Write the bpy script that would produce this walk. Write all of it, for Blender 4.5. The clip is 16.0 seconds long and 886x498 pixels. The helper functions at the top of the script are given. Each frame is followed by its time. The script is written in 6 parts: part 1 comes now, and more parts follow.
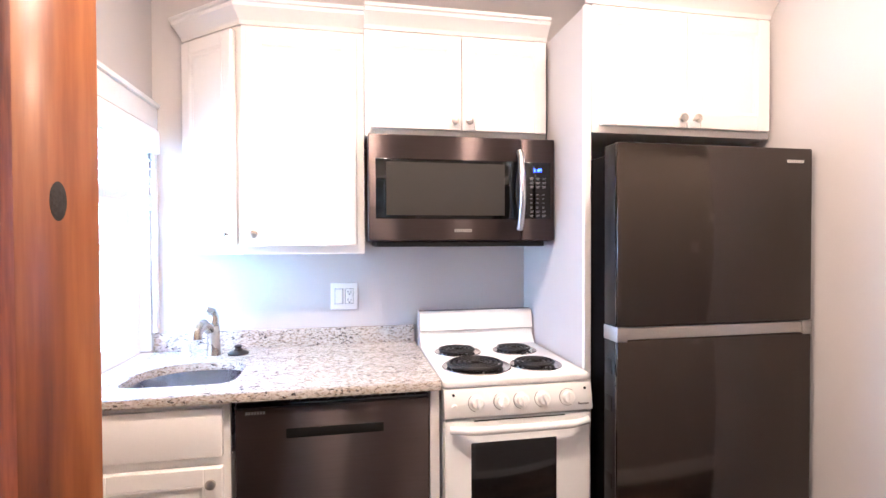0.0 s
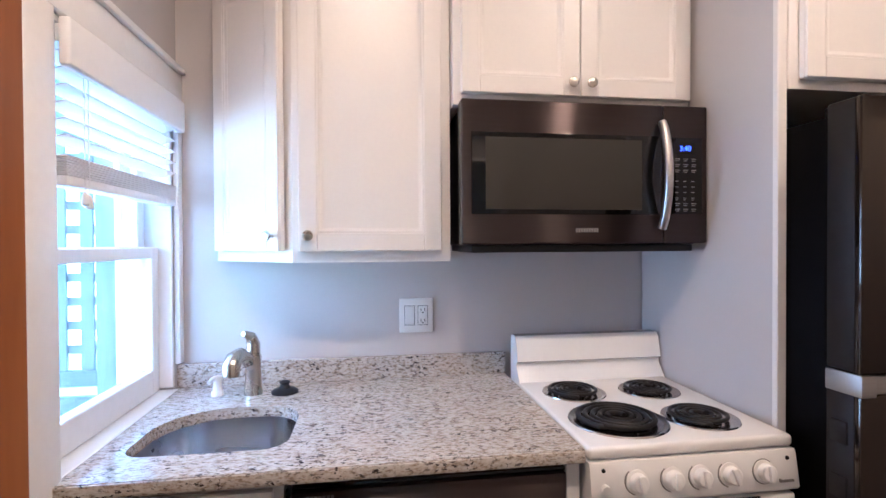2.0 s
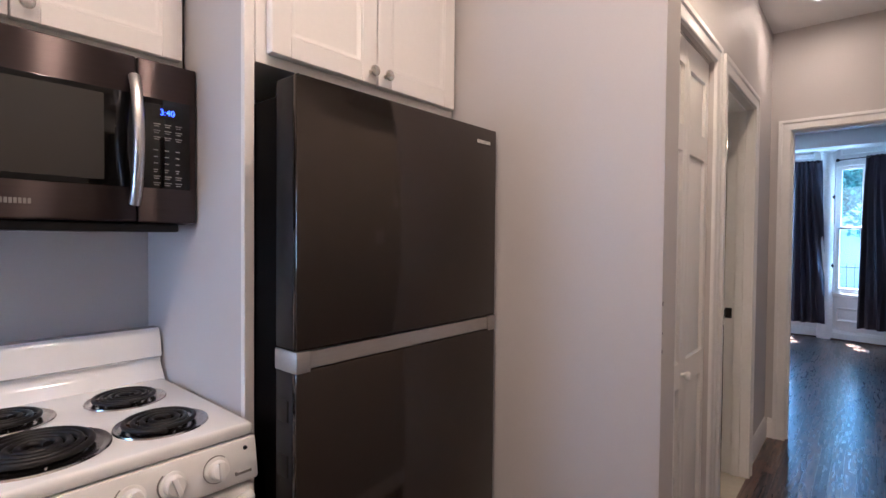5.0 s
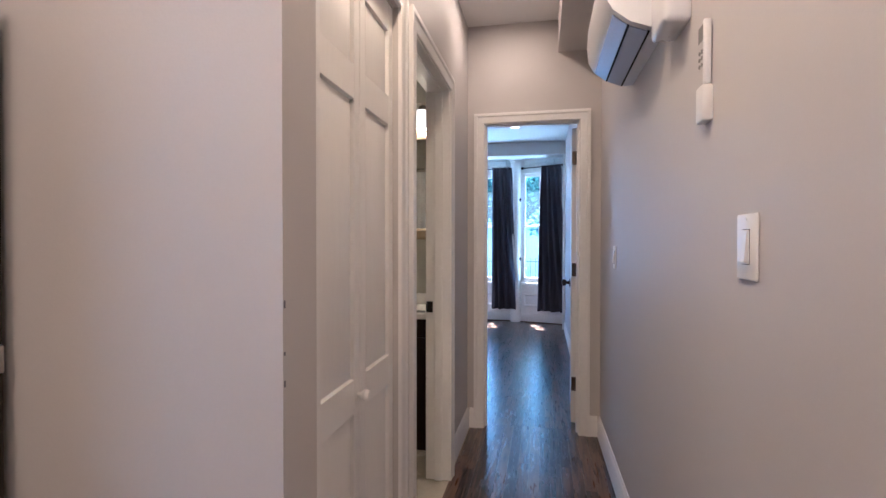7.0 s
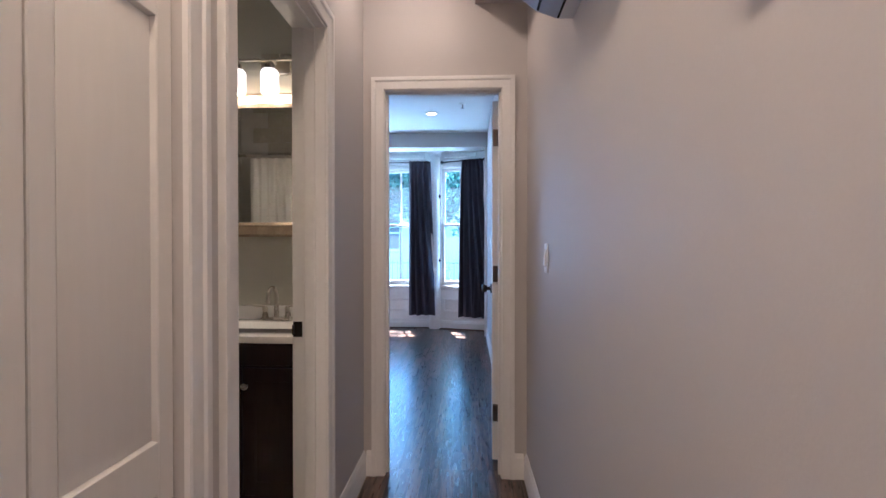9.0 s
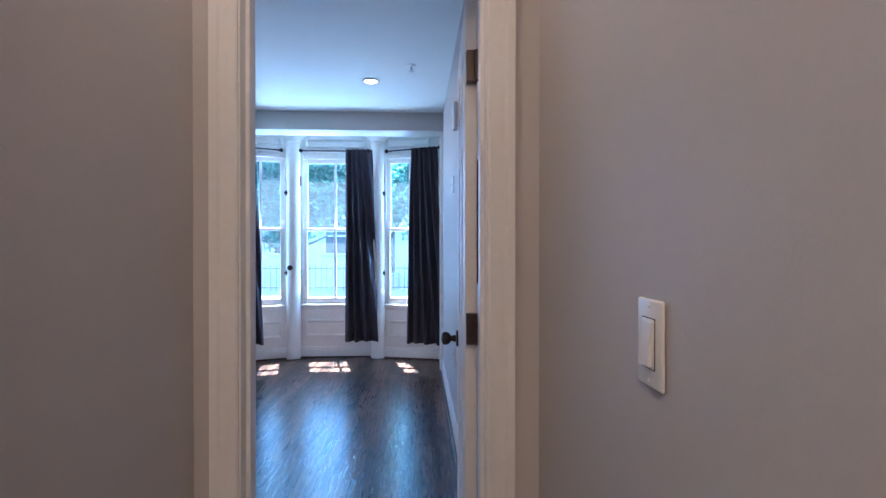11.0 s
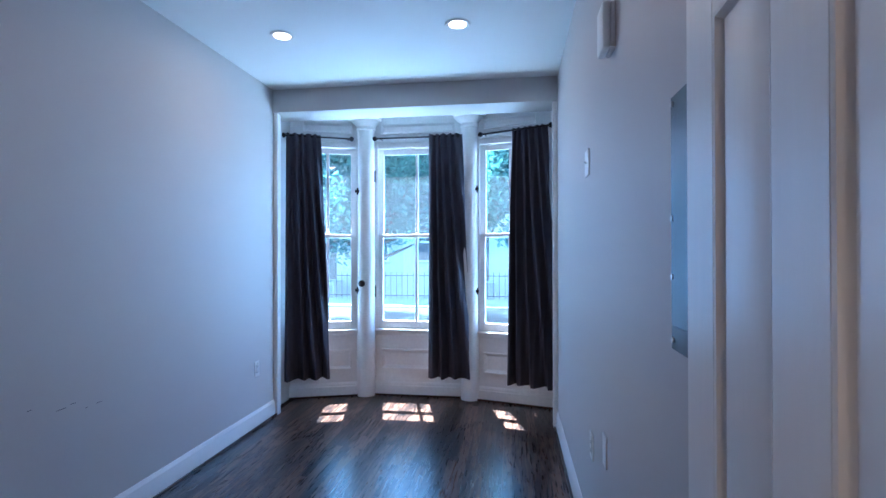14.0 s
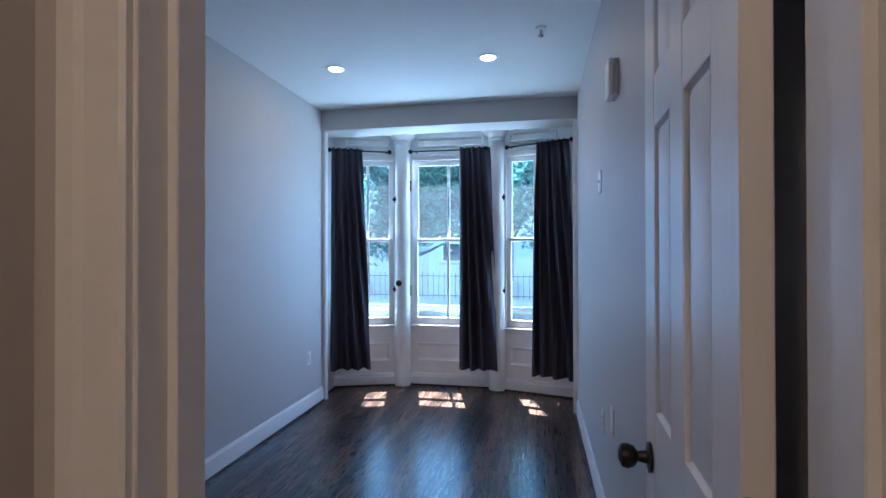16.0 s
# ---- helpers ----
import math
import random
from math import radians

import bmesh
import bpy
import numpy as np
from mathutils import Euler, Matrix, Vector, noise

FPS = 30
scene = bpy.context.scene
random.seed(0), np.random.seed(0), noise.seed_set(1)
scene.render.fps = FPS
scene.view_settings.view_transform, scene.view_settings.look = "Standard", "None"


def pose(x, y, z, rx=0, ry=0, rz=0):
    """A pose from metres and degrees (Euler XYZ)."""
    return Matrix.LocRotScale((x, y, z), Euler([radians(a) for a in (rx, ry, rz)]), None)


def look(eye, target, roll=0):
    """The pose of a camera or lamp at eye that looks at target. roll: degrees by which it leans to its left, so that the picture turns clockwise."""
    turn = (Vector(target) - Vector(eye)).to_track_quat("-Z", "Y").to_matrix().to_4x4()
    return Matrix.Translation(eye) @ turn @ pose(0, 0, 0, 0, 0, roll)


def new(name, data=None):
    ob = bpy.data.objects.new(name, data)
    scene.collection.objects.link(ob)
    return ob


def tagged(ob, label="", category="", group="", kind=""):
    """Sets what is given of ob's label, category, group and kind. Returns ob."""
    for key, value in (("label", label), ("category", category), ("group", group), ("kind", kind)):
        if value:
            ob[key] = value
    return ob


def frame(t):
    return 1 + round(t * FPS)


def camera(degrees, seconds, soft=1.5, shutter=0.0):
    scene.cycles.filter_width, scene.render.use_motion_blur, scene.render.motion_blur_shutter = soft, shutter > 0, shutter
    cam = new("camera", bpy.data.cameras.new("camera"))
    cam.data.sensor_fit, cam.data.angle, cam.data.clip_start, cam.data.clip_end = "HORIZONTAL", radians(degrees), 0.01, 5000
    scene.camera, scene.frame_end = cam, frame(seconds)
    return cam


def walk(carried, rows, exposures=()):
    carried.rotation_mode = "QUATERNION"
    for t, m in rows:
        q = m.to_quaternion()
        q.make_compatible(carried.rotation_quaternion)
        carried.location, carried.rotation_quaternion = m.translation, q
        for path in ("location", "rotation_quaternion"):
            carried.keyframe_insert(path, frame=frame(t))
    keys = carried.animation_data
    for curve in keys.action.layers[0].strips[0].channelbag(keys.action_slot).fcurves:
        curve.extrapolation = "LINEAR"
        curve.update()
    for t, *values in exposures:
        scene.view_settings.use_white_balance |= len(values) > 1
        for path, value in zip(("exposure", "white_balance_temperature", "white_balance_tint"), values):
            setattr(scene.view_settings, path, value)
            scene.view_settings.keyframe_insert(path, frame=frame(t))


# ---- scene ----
cam = camera(83.8, 16.0, 1.5, 0.0)
PATH = [
    (0, (0.107, -0.13, 1.352), (0.484, 1.834, 1.32), -0.2),
    (0.5, (0.064, 0.057, 1.355), (0.475, 2.014, 1.326), -0.3),
    (1, (0.024, 0.225, 1.373), (0.41, 2.187, 1.346), -0.2),
    (1.5, (-0.008, 0.316, 1.377), (0.313, 2.29, 1.35), -0.2),
    (2, (-0.07, 0.406, 1.358), (0.223, 2.385, 1.334), -0.3),
    (2.5, (-0.088, 0.446, 1.34), (0.214, 2.423, 1.311), -0.3),
    (3, (-0.064, 0.439, 1.335), (0.29, 2.407, 1.309), -0.3),
    (3.5, (-0.018, 0.43, 1.327), (0.534, 2.352, 1.296), -0.2),
    (4, (0.036, 0.414, 1.312), (0.896, 2.22, 1.281), -0.0),
    (4.5, (0.165, 0.386, 1.313), (1.351, 1.996, 1.277), 0.2),
    (5, (0.355, 0.385, 1.32), (1.871, 1.689, 1.277), 0.5),
    (7.5, (1.131, 0.391, 1.223), (3.111, 0.669, 1.201), -0.1),
    (8, (1.287, 0.357, 1.203), (3.279, 0.54, 1.183), -0.1),
    (8.5, (1.484, 0.362, 1.218), (3.479, 0.494, 1.197), -0.1),
    (9, (1.698, 0.338, 1.233), (3.695, 0.438, 1.213), -0.0),
    (9.5, (2.017, 0.264, 1.244), (4.017, 0.282, 1.226), 0.1),
    (12, (3.708, 0.373, 1.341), (5.705, 0.268, 1.331), 0.0),
    (12.5, (4.002, 0.369, 1.351), (5.999, 0.272, 1.343), -0.0),
    (13, (4.199, 0.374, 1.363), (6.199, 0.389, 1.36), -0.2),
    (13.5, (4.284, 0.402, 1.357), (6.277, 0.559, 1.364), -0.1),
    (14, (4.356, 0.422, 1.352), (6.336, 0.702, 1.364), -0.1),
    (14.5, (4.361, 0.411, 1.356), (6.333, 0.739, 1.371), -0.1),
    (15, (4.307, 0.403, 1.351), (6.276, 0.754, 1.371), -0.1),
    (15.5, (4.172, 0.404, 1.355), (6.137, 0.776, 1.376), -0.1),
    (16, (3.908, 0.418, 1.378), (5.873, 0.793, 1.391), -0.1),
]
EXPOSURES = [(t, stops, kelvin, 10) for t, stops, kelvin in ((0, 5.6, 5000), (0.5, 5.55, 5000), (1, 5.15, 5000), (1.5, 4.8, 5000), (2, 4.45, 5000), (3, 4.12, 5000), (4, 3.95, 5000), (4.5, 4.1, 5100), (5, 4.35, 4950), (7.5, 4.5, 5000), (8.5, 4.46, 5000), (9.5, 4.4, 5000), (12, 4.35, 5000), (13, 4.22, 5000), (14.5, 4.02, 5000), (15.5, 3.87, 5300), (16, 3.74, 5350))]
walk(cam, [(t, look(eye, target, roll)) for t, eye, target, roll in PATH], EXPOSURES)

# ---- world, sun and large lights ----
world = bpy.data.worlds.new("sky")
scene.world = world
world.use_nodes = True
wn = world.node_tree
sky = wn.nodes.new("ShaderNodeTexSky")
sky.sky_type = "NISHITA"
sky.sun_disc = False
SUN_TO = Vector((0.25, 0.06, 0.70)).normalized()
sky.sun_elevation = math.asin(SUN_TO.z)
sky.sun_rotation = math.atan2(SUN_TO.x, SUN_TO.y)
wn.links.new(sky.outputs[0], wn.nodes["Background"].inputs[0])
wn.nodes["Background"].inputs[1].default_value = 0.075

sun_data = bpy.data.lights.new("sun", "SUN")
sun_data.energy, sun_data.angle, sun_data.color = 5.0, radians(0.5), (1.0, 0.96, 0.88)
sun = new("sun", sun_data)
sun.matrix_world = look(SUN_TO * 20, (0, 0, 0))


def area_lamp(name, eye, target, sx, sy, watts, colour, shape="RECTANGLE", spread=180):
    data = bpy.data.lights.new(name, "AREA")
    data.shape, data.size, data.size_y = shape, sx, sy
    data.energy, data.color, data.spread = watts, colour, radians(spread)
    ob = new(name, data)
    ob.matrix_world = look(eye, target)
    return ob


SKY_BLUE = (0.58, 0.70, 1.0)
WARM = (1.0, 0.665, 0.41)
# added fill lamps behind the window glass, standing in for more sky light
area_lamp("sky_fill_bay_middle", (9.06, 1.31, 1.48), (7.0, 1.31, 1.2), 0.80, 1.80, 1.6, SKY_BLUE)
area_lamp("sky_fill_bay_north", (8.93, 2.22, 1.48), (7.0, 1.7, 1.2), 0.46, 1.80, 0.83, SKY_BLUE)
area_lamp("sky_fill_bay_south", (8.92, 0.36, 1.48), (7.0, 0.9, 1.2), 0.46, 1.80, 0.83, SKY_BLUE)
area_lamp("sky_fill_kitchen", (-0.90, 1.78, 1.30), (0.6, 1.5, 0.9), 0.56, 0.75, 0.31, (0.95, 0.72, 1.0))

# ---- materials ----


def material(name, base, rough=0.5, metal=0.0, vary=0.06, scale=6.0, fine=60.0, bump=0.05, coat=0.0, stretch=(1, 1, 1), rough_vary=0.08):
    """A surface with variation at two sizes in tone and roughness, and a fine relief."""
    m = bpy.data.materials.new(name)
    m.use_nodes = True
    nt = m.node_tree
    b = nt.nodes["Principled BSDF"]
    geo = nt.nodes.new("ShaderNodeNewGeometry")
    mp = nt.nodes.new("ShaderNodeMapping")
    mp.inputs["Scale"].default_value = stretch
    nt.links.new(geo.outputs["Position"], mp.inputs[0])
    n1, n2 = nt.nodes.new("ShaderNodeTexNoise"), nt.nodes.new("ShaderNodeTexNoise")
    n1.inputs["Scale"].default_value, n2.inputs["Scale"].default_value = scale, fine
    n1.inputs["Detail"].default_value, n2.inputs["Detail"].default_value = 4, 3
    for n in (n1, n2):
        nt.links.new(mp.outputs[0], n.inputs["Vector"])
    add = nt.nodes.new("ShaderNodeMath")
    add.operation = "MULTIPLY_ADD"
    add.inputs[1].default_value = 0.6
    nt.links.new(n1.outputs[0], add.inputs[0])
    half = nt.nodes.new("ShaderNodeMath")
    half.operation = "MULTIPLY"
    half.inputs[1].default_value = 0.4
    nt.links.new(n2.outputs[0], half.inputs[0])
    nt.links.new(half.outputs[0], add.inputs[2])
    ramp = nt.nodes.new("ShaderNodeValToRGB")
    lo = [max(0.0, c * (1 - vary * 2)) for c in base]
    hi = [min(1.0, c * (1 + vary * 2)) for c in base]
    ramp.color_ramp.elements[0].position, ramp.color_ramp.elements[1].position = 0.3, 0.7
    ramp.color_ramp.elements[0].color, ramp.color_ramp.elements[1].color = (*lo, 1), (*hi, 1)
    nt.links.new(add.outputs[0], ramp.inputs[0])
    nt.links.new(ramp.outputs[0], b.inputs["Base Color"])
    rr = nt.nodes.new("ShaderNodeMapRange")
    rr.inputs["To Min"].default_value, rr.inputs["To Max"].default_value = max(0.02, rough - rough_vary), min(1, rough + rough_vary)
    nt.links.new(n1.outputs[0], rr.inputs[0])
    nt.links.new(rr.outputs[0], b.inputs["Roughness"])
    b.inputs["Metallic"].default_value = metal
    b.inputs["Coat Weight"].default_value = coat
    if bump:
        bp = nt.nodes.new("ShaderNodeBump")
        bp.inputs["Strength"].default_value, bp.inputs["Distance"].default_value = bump, 0.002
        nt.links.new(n2.outputs[0], bp.inputs["Height"])
        nt.links.new(bp.outputs[0], b.inputs["Normal"])
    return m


def glow(name, colour, strength):
    m = bpy.data.materials.new(name)
    m.use_nodes = True
    b = m.node_tree.nodes["Principled BSDF"]
    b.inputs["Base Color"].default_value = (*colour, 1)
    b.inputs["Emission Color"].default_value = (*colour, 1)
    b.inputs["Emission Strength"].default_value = strength
    return m


def glass_material(name, tint=(1, 1, 1), rough=0.0, haze=0.016):
    m = bpy.data.materials.new(name)
    m.use_nodes = True
    nt = m.node_tree
    out = nt.nodes["Material Output"]
    nt.nodes.remove(nt.nodes["Principled BSDF"])
    tr, gl, mix = (nt.nodes.new(k) for k in ("ShaderNodeBsdfTransparent", "ShaderNodeBsdfGlossy", "ShaderNodeMixShader"))
    tr.inputs[0].default_value = (*tint, 1)
    gl.inputs["Roughness"].default_value = rough
    mix.inputs[0].default_value = 0.05
    nt.links.new(tr.outputs[0], mix.inputs[1])
    nt.links.new(gl.outputs[0], mix.inputs[2])
    # white veil mixed into the glass, imitating the glare of overexposed panes
    haze_scatter, haze_mix = nt.nodes.new("ShaderNodeBsdfTranslucent"), nt.nodes.new("ShaderNodeMixShader")
    haze_scatter.inputs[0].default_value = (0.9, 0.92, 0.95, 1)
    haze_mix.inputs[0].default_value = haze
    nt.links.new(mix.outputs[0], haze_mix.inputs[1])
    nt.links.new(haze_scatter.outputs[0], haze_mix.inputs[2])
    nt.links.new(haze_mix.outputs[0], out.inputs[0])
    return m


def ramp_node(nt, stops):
    r = nt.nodes.new("ShaderNodeValToRGB")
    els = r.color_ramp.elements
    while len(els) < len(stops):
        els.new(0.5)
    for e, (p, c) in zip(els, stops):
        e.position, e.color = p, (*c, 1)
    return r


def wood_material(name, stops, rough, axis_scale, along, random_tone=0.0, ring=9.0, bump=0.15, coat=0.0, flow=0.07, figure=0.17):
    """Stained wood: long grain streaks, wandering rings and fine pores; each board may take its own tone."""
    m = bpy.data.materials.new(name)
    m.use_nodes = True
    nt = m.node_tree
    b = nt.nodes["Principled BSDF"]
    geo, info = nt.nodes.new("ShaderNodeNewGeometry"), nt.nodes.new("ShaderNodeObjectInfo")
    off = nt.nodes.new("ShaderNodeVectorMath")
    off.operation = "MULTIPLY_ADD"
    off.inputs[1].default_value = (7.0, 13.0, 5.0)
    comb = nt.nodes.new("ShaderNodeCombineXYZ")
    for i in range(3):
        nt.links.new(info.outputs["Random"], comb.inputs[i])
    nt.links.new(comb.outputs[0], off.inputs[0])
    nt.links.new(geo.outputs["Position"], off.inputs[2])
    mp = nt.nodes.new("ShaderNodeMapping")
    sc = [axis_scale] * 3
    sc["xyz".index(along)] = axis_scale * flow
    mp.inputs["Scale"].default_value = sc
    nt.links.new(off.outputs[0], mp.inputs[0])
    warp = nt.nodes.new("ShaderNodeTexNoise")
    warp.inputs["Scale"].default_value, warp.inputs["Detail"].default_value = 0.35, 3
    nt.links.new(mp.outputs[0], warp.inputs["Vector"])
    mul = nt.nodes.new("ShaderNodeMath")
    mul.operation = "MULTIPLY"
    mul.inputs[1].default_value = ring * 6.28
    nt.links.new(warp.outputs[0], mul.inputs[0])
    sine = nt.nodes.new("ShaderNodeMath")
    sine.operation = "SINE"
    nt.links.new(mul.outputs[0], sine.inputs[0])
    fine = nt.nodes.new("ShaderNodeTexNoise")
    fine.inputs["Scale"].default_value, fine.inputs["Detail"].default_value = 3.0, 6
    nt.links.new(mp.outputs[0], fine.inputs["Vector"])
    a1 = nt.nodes.new("ShaderNodeMath")
    a1.operation = "MULTIPLY_ADD"
    a1.inputs[1].default_value = figure
    nt.links.new(sine.outputs[0], a1.inputs[0])
    nt.links.new(fine.outputs[0], a1.inputs[2])
    a2 = nt.nodes.new("ShaderNodeMath")
    a2.operation = "MULTIPLY_ADD"
    a2.inputs[1].default_value = random_tone
    nt.links.new(info.outputs["Random"], a2.inputs[0])
    nt.links.new(a1.outputs[0], a2.inputs[2])
    a3 = nt.nodes.new("ShaderNodeMath")
    a3.operation = "SUBTRACT"
    a3.inputs[1].default_value = random_tone * 0.5
    nt.links.new(a2.outputs[0], a3.inputs[0])
    r = ramp_node(nt, stops)
    nt.links.new(a3.outputs[0], r.inputs[0])
    nt.links.new(r.outputs[0], b.inputs["Base Color"])
    rr = nt.nodes.new("ShaderNodeMapRange")
    rr.inputs["To Min"].default_value, rr.inputs["To Max"].default_value = rough - 0.08, rough + 0.12
    nt.links.new(fine.outputs[0], rr.inputs[0])
    nt.links.new(rr.outputs[0], b.inputs["Roughness"])
    b.inputs["Coat Weight"].default_value = coat
    b.inputs["Coat Roughness"].default_value = 0.2
    bp = nt.nodes.new("ShaderNodeBump")
    bp.inputs["Strength"].default_value, bp.inputs["Distance"].default_value = bump, 0.001
    nt.links.new(a1.outputs[0], bp.inputs["Height"])
    nt.links.new(bp.outputs[0], b.inputs["Normal"])
    return m


def granite_material():
    m = bpy.data.materials.new("granite")
    m.use_nodes = True
    nt = m.node_tree
    b = nt.nodes["Principled BSDF"]
    geo = nt.nodes.new("ShaderNodeNewGeometry")
    mp = nt.nodes.new("ShaderNodeMapping")
    mp.inputs["Scale"].default_value = (0.46, 1.0, 0.95)
    mp.inputs["Rotation"].default_value = (0, 0, 0.12)
    nt.links.new(geo.outputs["Position"], mp.inputs[0])

    def noise_tex(scale, detail, rough=0.6):
        n = nt.nodes.new("ShaderNodeTexNoise")
        n.inputs["Scale"].default_value, n.inputs["Detail"].default_value, n.inputs["Roughness"].default_value = scale, detail, rough
        nt.links.new(mp.outputs[0], n.inputs["Vector"])
        return n

    base = ramp_node(nt, [(0.30, (0.16, 0.13, 0.11)), (0.41, (0.36, 0.30, 0.24)), (0.48, (0.50, 0.46, 0.41)), (0.62, (0.60, 0.57, 0.54))])
    n1 = noise_tex(150, 5, 0.66)
    nt.links.new(n1.outputs[0], base.inputs[0])
    n2 = noise_tex(158, 4, 0.62)
    dark = ramp_node(nt, [(0.405, (1, 1, 1)), (0.43, (0, 0, 0))])
    nt.links.new(n2.outputs[0], dark.inputs[0])
    n3 = noise_tex(24, 3, 0.5)
    patch = ramp_node(nt, [(0.40, (0.35, 0.35, 0.35)), (0.56, (1, 1, 1))])
    nt.links.new(n3.outputs[0], patch.inputs[0])
    mm = nt.nodes.new("ShaderNodeMath")
    mm.operation = "MULTIPLY"
    nt.links.new(dark.outputs[0], mm.inputs[0])
    nt.links.new(patch.outputs[0], mm.inputs[1])
    mix = nt.nodes.new("ShaderNodeMix")
    mix.data_type = "RGBA"
    nt.links.new(mm.outputs[0], mix.inputs[0])
    nt.links.new(base.outputs[0], mix.inputs[6])
    mix.inputs[7].default_value = (0.035, 0.028, 0.03, 1)
    nt.links.new(mix.outputs[2], b.inputs["Base Color"])
    b.inputs["Roughness"].default_value = 0.11
    return m


def leaf_material(name, lo, hi):
    m = bpy.data.materials.new(name)
    m.use_nodes = True
    nt = m.node_tree
    b = nt.nodes["Principled BSDF"]
    geo = nt.nodes.new("ShaderNodeNewGeometry")
    r = ramp_node(nt, [(0.0, lo), (1.0, hi)])
    nt.links.new(geo.outputs["Random Per Island"], r.inputs[0])
    nt.links.new(r.outputs[0], b.inputs["Base Color"])
    b.inputs["Roughness"].default_value = 0.5
    thin, both = nt.nodes.new("ShaderNodeBsdfTranslucent"), nt.nodes.new("ShaderNodeMixShader")
    nt.links.new(r.outputs[0], thin.inputs[0])
    both.inputs[0].default_value = 0.6
    nt.links.new(b.outputs[0], both.inputs[1])
    nt.links.new(thin.outputs[0], both.inputs[2])
    nt.links.new(both.outputs[0], nt.nodes["Material Output"].inputs[0])
    return m


WALL = material("wall_paint", (0.54, 0.515, 0.507), 0.55, vary=0.012, scale=1.5, fine=180, bump=0.12)
CEIL = material("ceiling_paint", (0.78, 0.78, 0.78), 0.7, vary=0.01, scale=1.2, fine=150, bump=0.08)
TRIM = material("white_trim_paint", (0.80, 0.79, 0.78), 0.35, vary=0.02, scale=3, fine=50, bump=0.06)
OLD_TRIM = material("old_white_paint", (0.80, 0.79, 0.77), 0.45, vary=0.035, scale=5, fine=40, bump=0.2)
CABINET = material("cabinet_white", (0.80, 0.775, 0.745), 0.34, vary=0.012, scale=3, fine=90, bump=0.03)
DOOR_WHITE = material("door_white_paint", (0.80, 0.785, 0.765), 0.4, vary=0.015, scale=4, fine=70, bump=0.12, stretch=(1, 1, 0.12))
GRANITE = granite_material()
BLACK_STEEL = material("black_stainless", (0.068, 0.053, 0.051), 0.33, metal=0.9, vary=0.05, scale=4, fine=160, bump=0.01, stretch=(0.05, 1, 1), rough_vary=0.03)
FRIDGE_STEEL = material("fridge_black_stainless", (0.066, 0.054, 0.046), 0.085, metal=0.9, vary=0.03, scale=3, fine=200, bump=0, stretch=(1, 1, 0.06), rough_vary=0.015)
FRIDGE_SIDE = material("fridge_side_black", (0.002, 0.0018, 0.0018), 0.45, vary=0.1)
STEEL = material("brushed_steel", (0.62, 0.60, 0.58), 0.3, metal=1.0, vary=0.04, scale=8, fine=220, bump=0.03, stretch=(0.1, 1, 1))
HINGE_METAL = material("aged_bronze", (0.11, 0.085, 0.07), 0.36, metal=0.9, vary=0.12, scale=30, fine=200, bump=0.05)
NICKEL = material("brushed_nickel", (0.60, 0.56, 0.50), 0.27, metal=1.0, vary=0.03)
BLACK_GLASS = material("black_glass", (0.004, 0.004, 0.004), 0.07, vary=0.1, bump=0, rough_vary=0.01)
WINDOW_MESH = material("oven_window_screen", (0.020, 0.017, 0.013), 0.5, vary=0.03, fine=900, bump=0)
HANDLE_STEEL = material("satin_handle_steel", (0.42, 0.40, 0.38), 0.45, metal=1.0, vary=0.04, scale=8, fine=220, bump=0.02, stretch=(0.1, 1, 1))
DOOR_CORE = material("fridge_door_edge", (0.012, 0.010, 0.009), 0.5, vary=0.08, bump=0.01)
BLACK_PLASTIC = material("black_plastic", (0.006, 0.006, 0.0065), 0.42, vary=0.1)
BRONZE = material("oil_rubbed_bronze", (0.03, 0.026, 0.024), 0.35, metal=0.6, vary=0.15)
ENAMEL = material("white_enamel", (0.82, 0.82, 0.81), 0.14, vary=0.01, scale=5, fine=60, bump=0.01, coat=0.4, rough_vary=0.03)
PLASTIC = material("white_plastic", (0.80, 0.79, 0.77), 0.32, vary=0.01, bump=0.01)
COIL = material("burner_coil", (0.010, 0.009, 0.009), 0.45, metal=0.3, vary=0.2, fine=120, bump=0.2)
DRIP = material("drip_pan_chrome", (0.5, 0.48, 0.46), 0.18, metal=1.0, vary=0.1)
PRINT = material("grey_print", (0.22, 0.21, 0.2), 0.6, vary=0.05, bump=0)
KEY_PRINT = material("keypad_print", (0.16, 0.155, 0.15), 0.5, vary=0.05, bump=0)
PALE_PRINT = material("pale_print", (0.55, 0.53, 0.5), 0.5, vary=0.05, bump=0)
LED_BLUE = glow("blue_display_digits", (0.06, 0.10, 1.0), 0.28)
CURTAIN = material("charcoal_curtain_cloth", (0.056, 0.055, 0.074), 0.8, vary=0.06, scale=3, fine=420, bump=0.35)
ROD = material("black_rod", (0.012, 0.012, 0.014), 0.4, metal=0.5)
ESPRESSO = material("espresso_wood", (0.014, 0.006, 0.005), 0.45, vary=0.2, scale=12, fine=80, stretch=(1, 1, 0.1), bump=0.1)
CERAMIC = material("white_ceramic", (0.82, 0.81, 0.79), 0.12, vary=0.01, bump=0, coat=0.3, rough_vary=0.03)
FRAME_GOLD = material("champagne_frame", (0.42, 0.33, 0.23), 0.32, metal=0.7, vary=0.1, scale=20, fine=90, bump=0.2)
MIRROR = material("mirror_silver", (0.86, 0.87, 0.86), 0.02, metal=1.0, vary=0.005, bump=0, rough_vary=0.005)
BATH_WALL = material("bath_wall_paint", (0.55, 0.54, 0.46), 0.5, vary=0.012, scale=1.5, fine=180, bump=0.1)
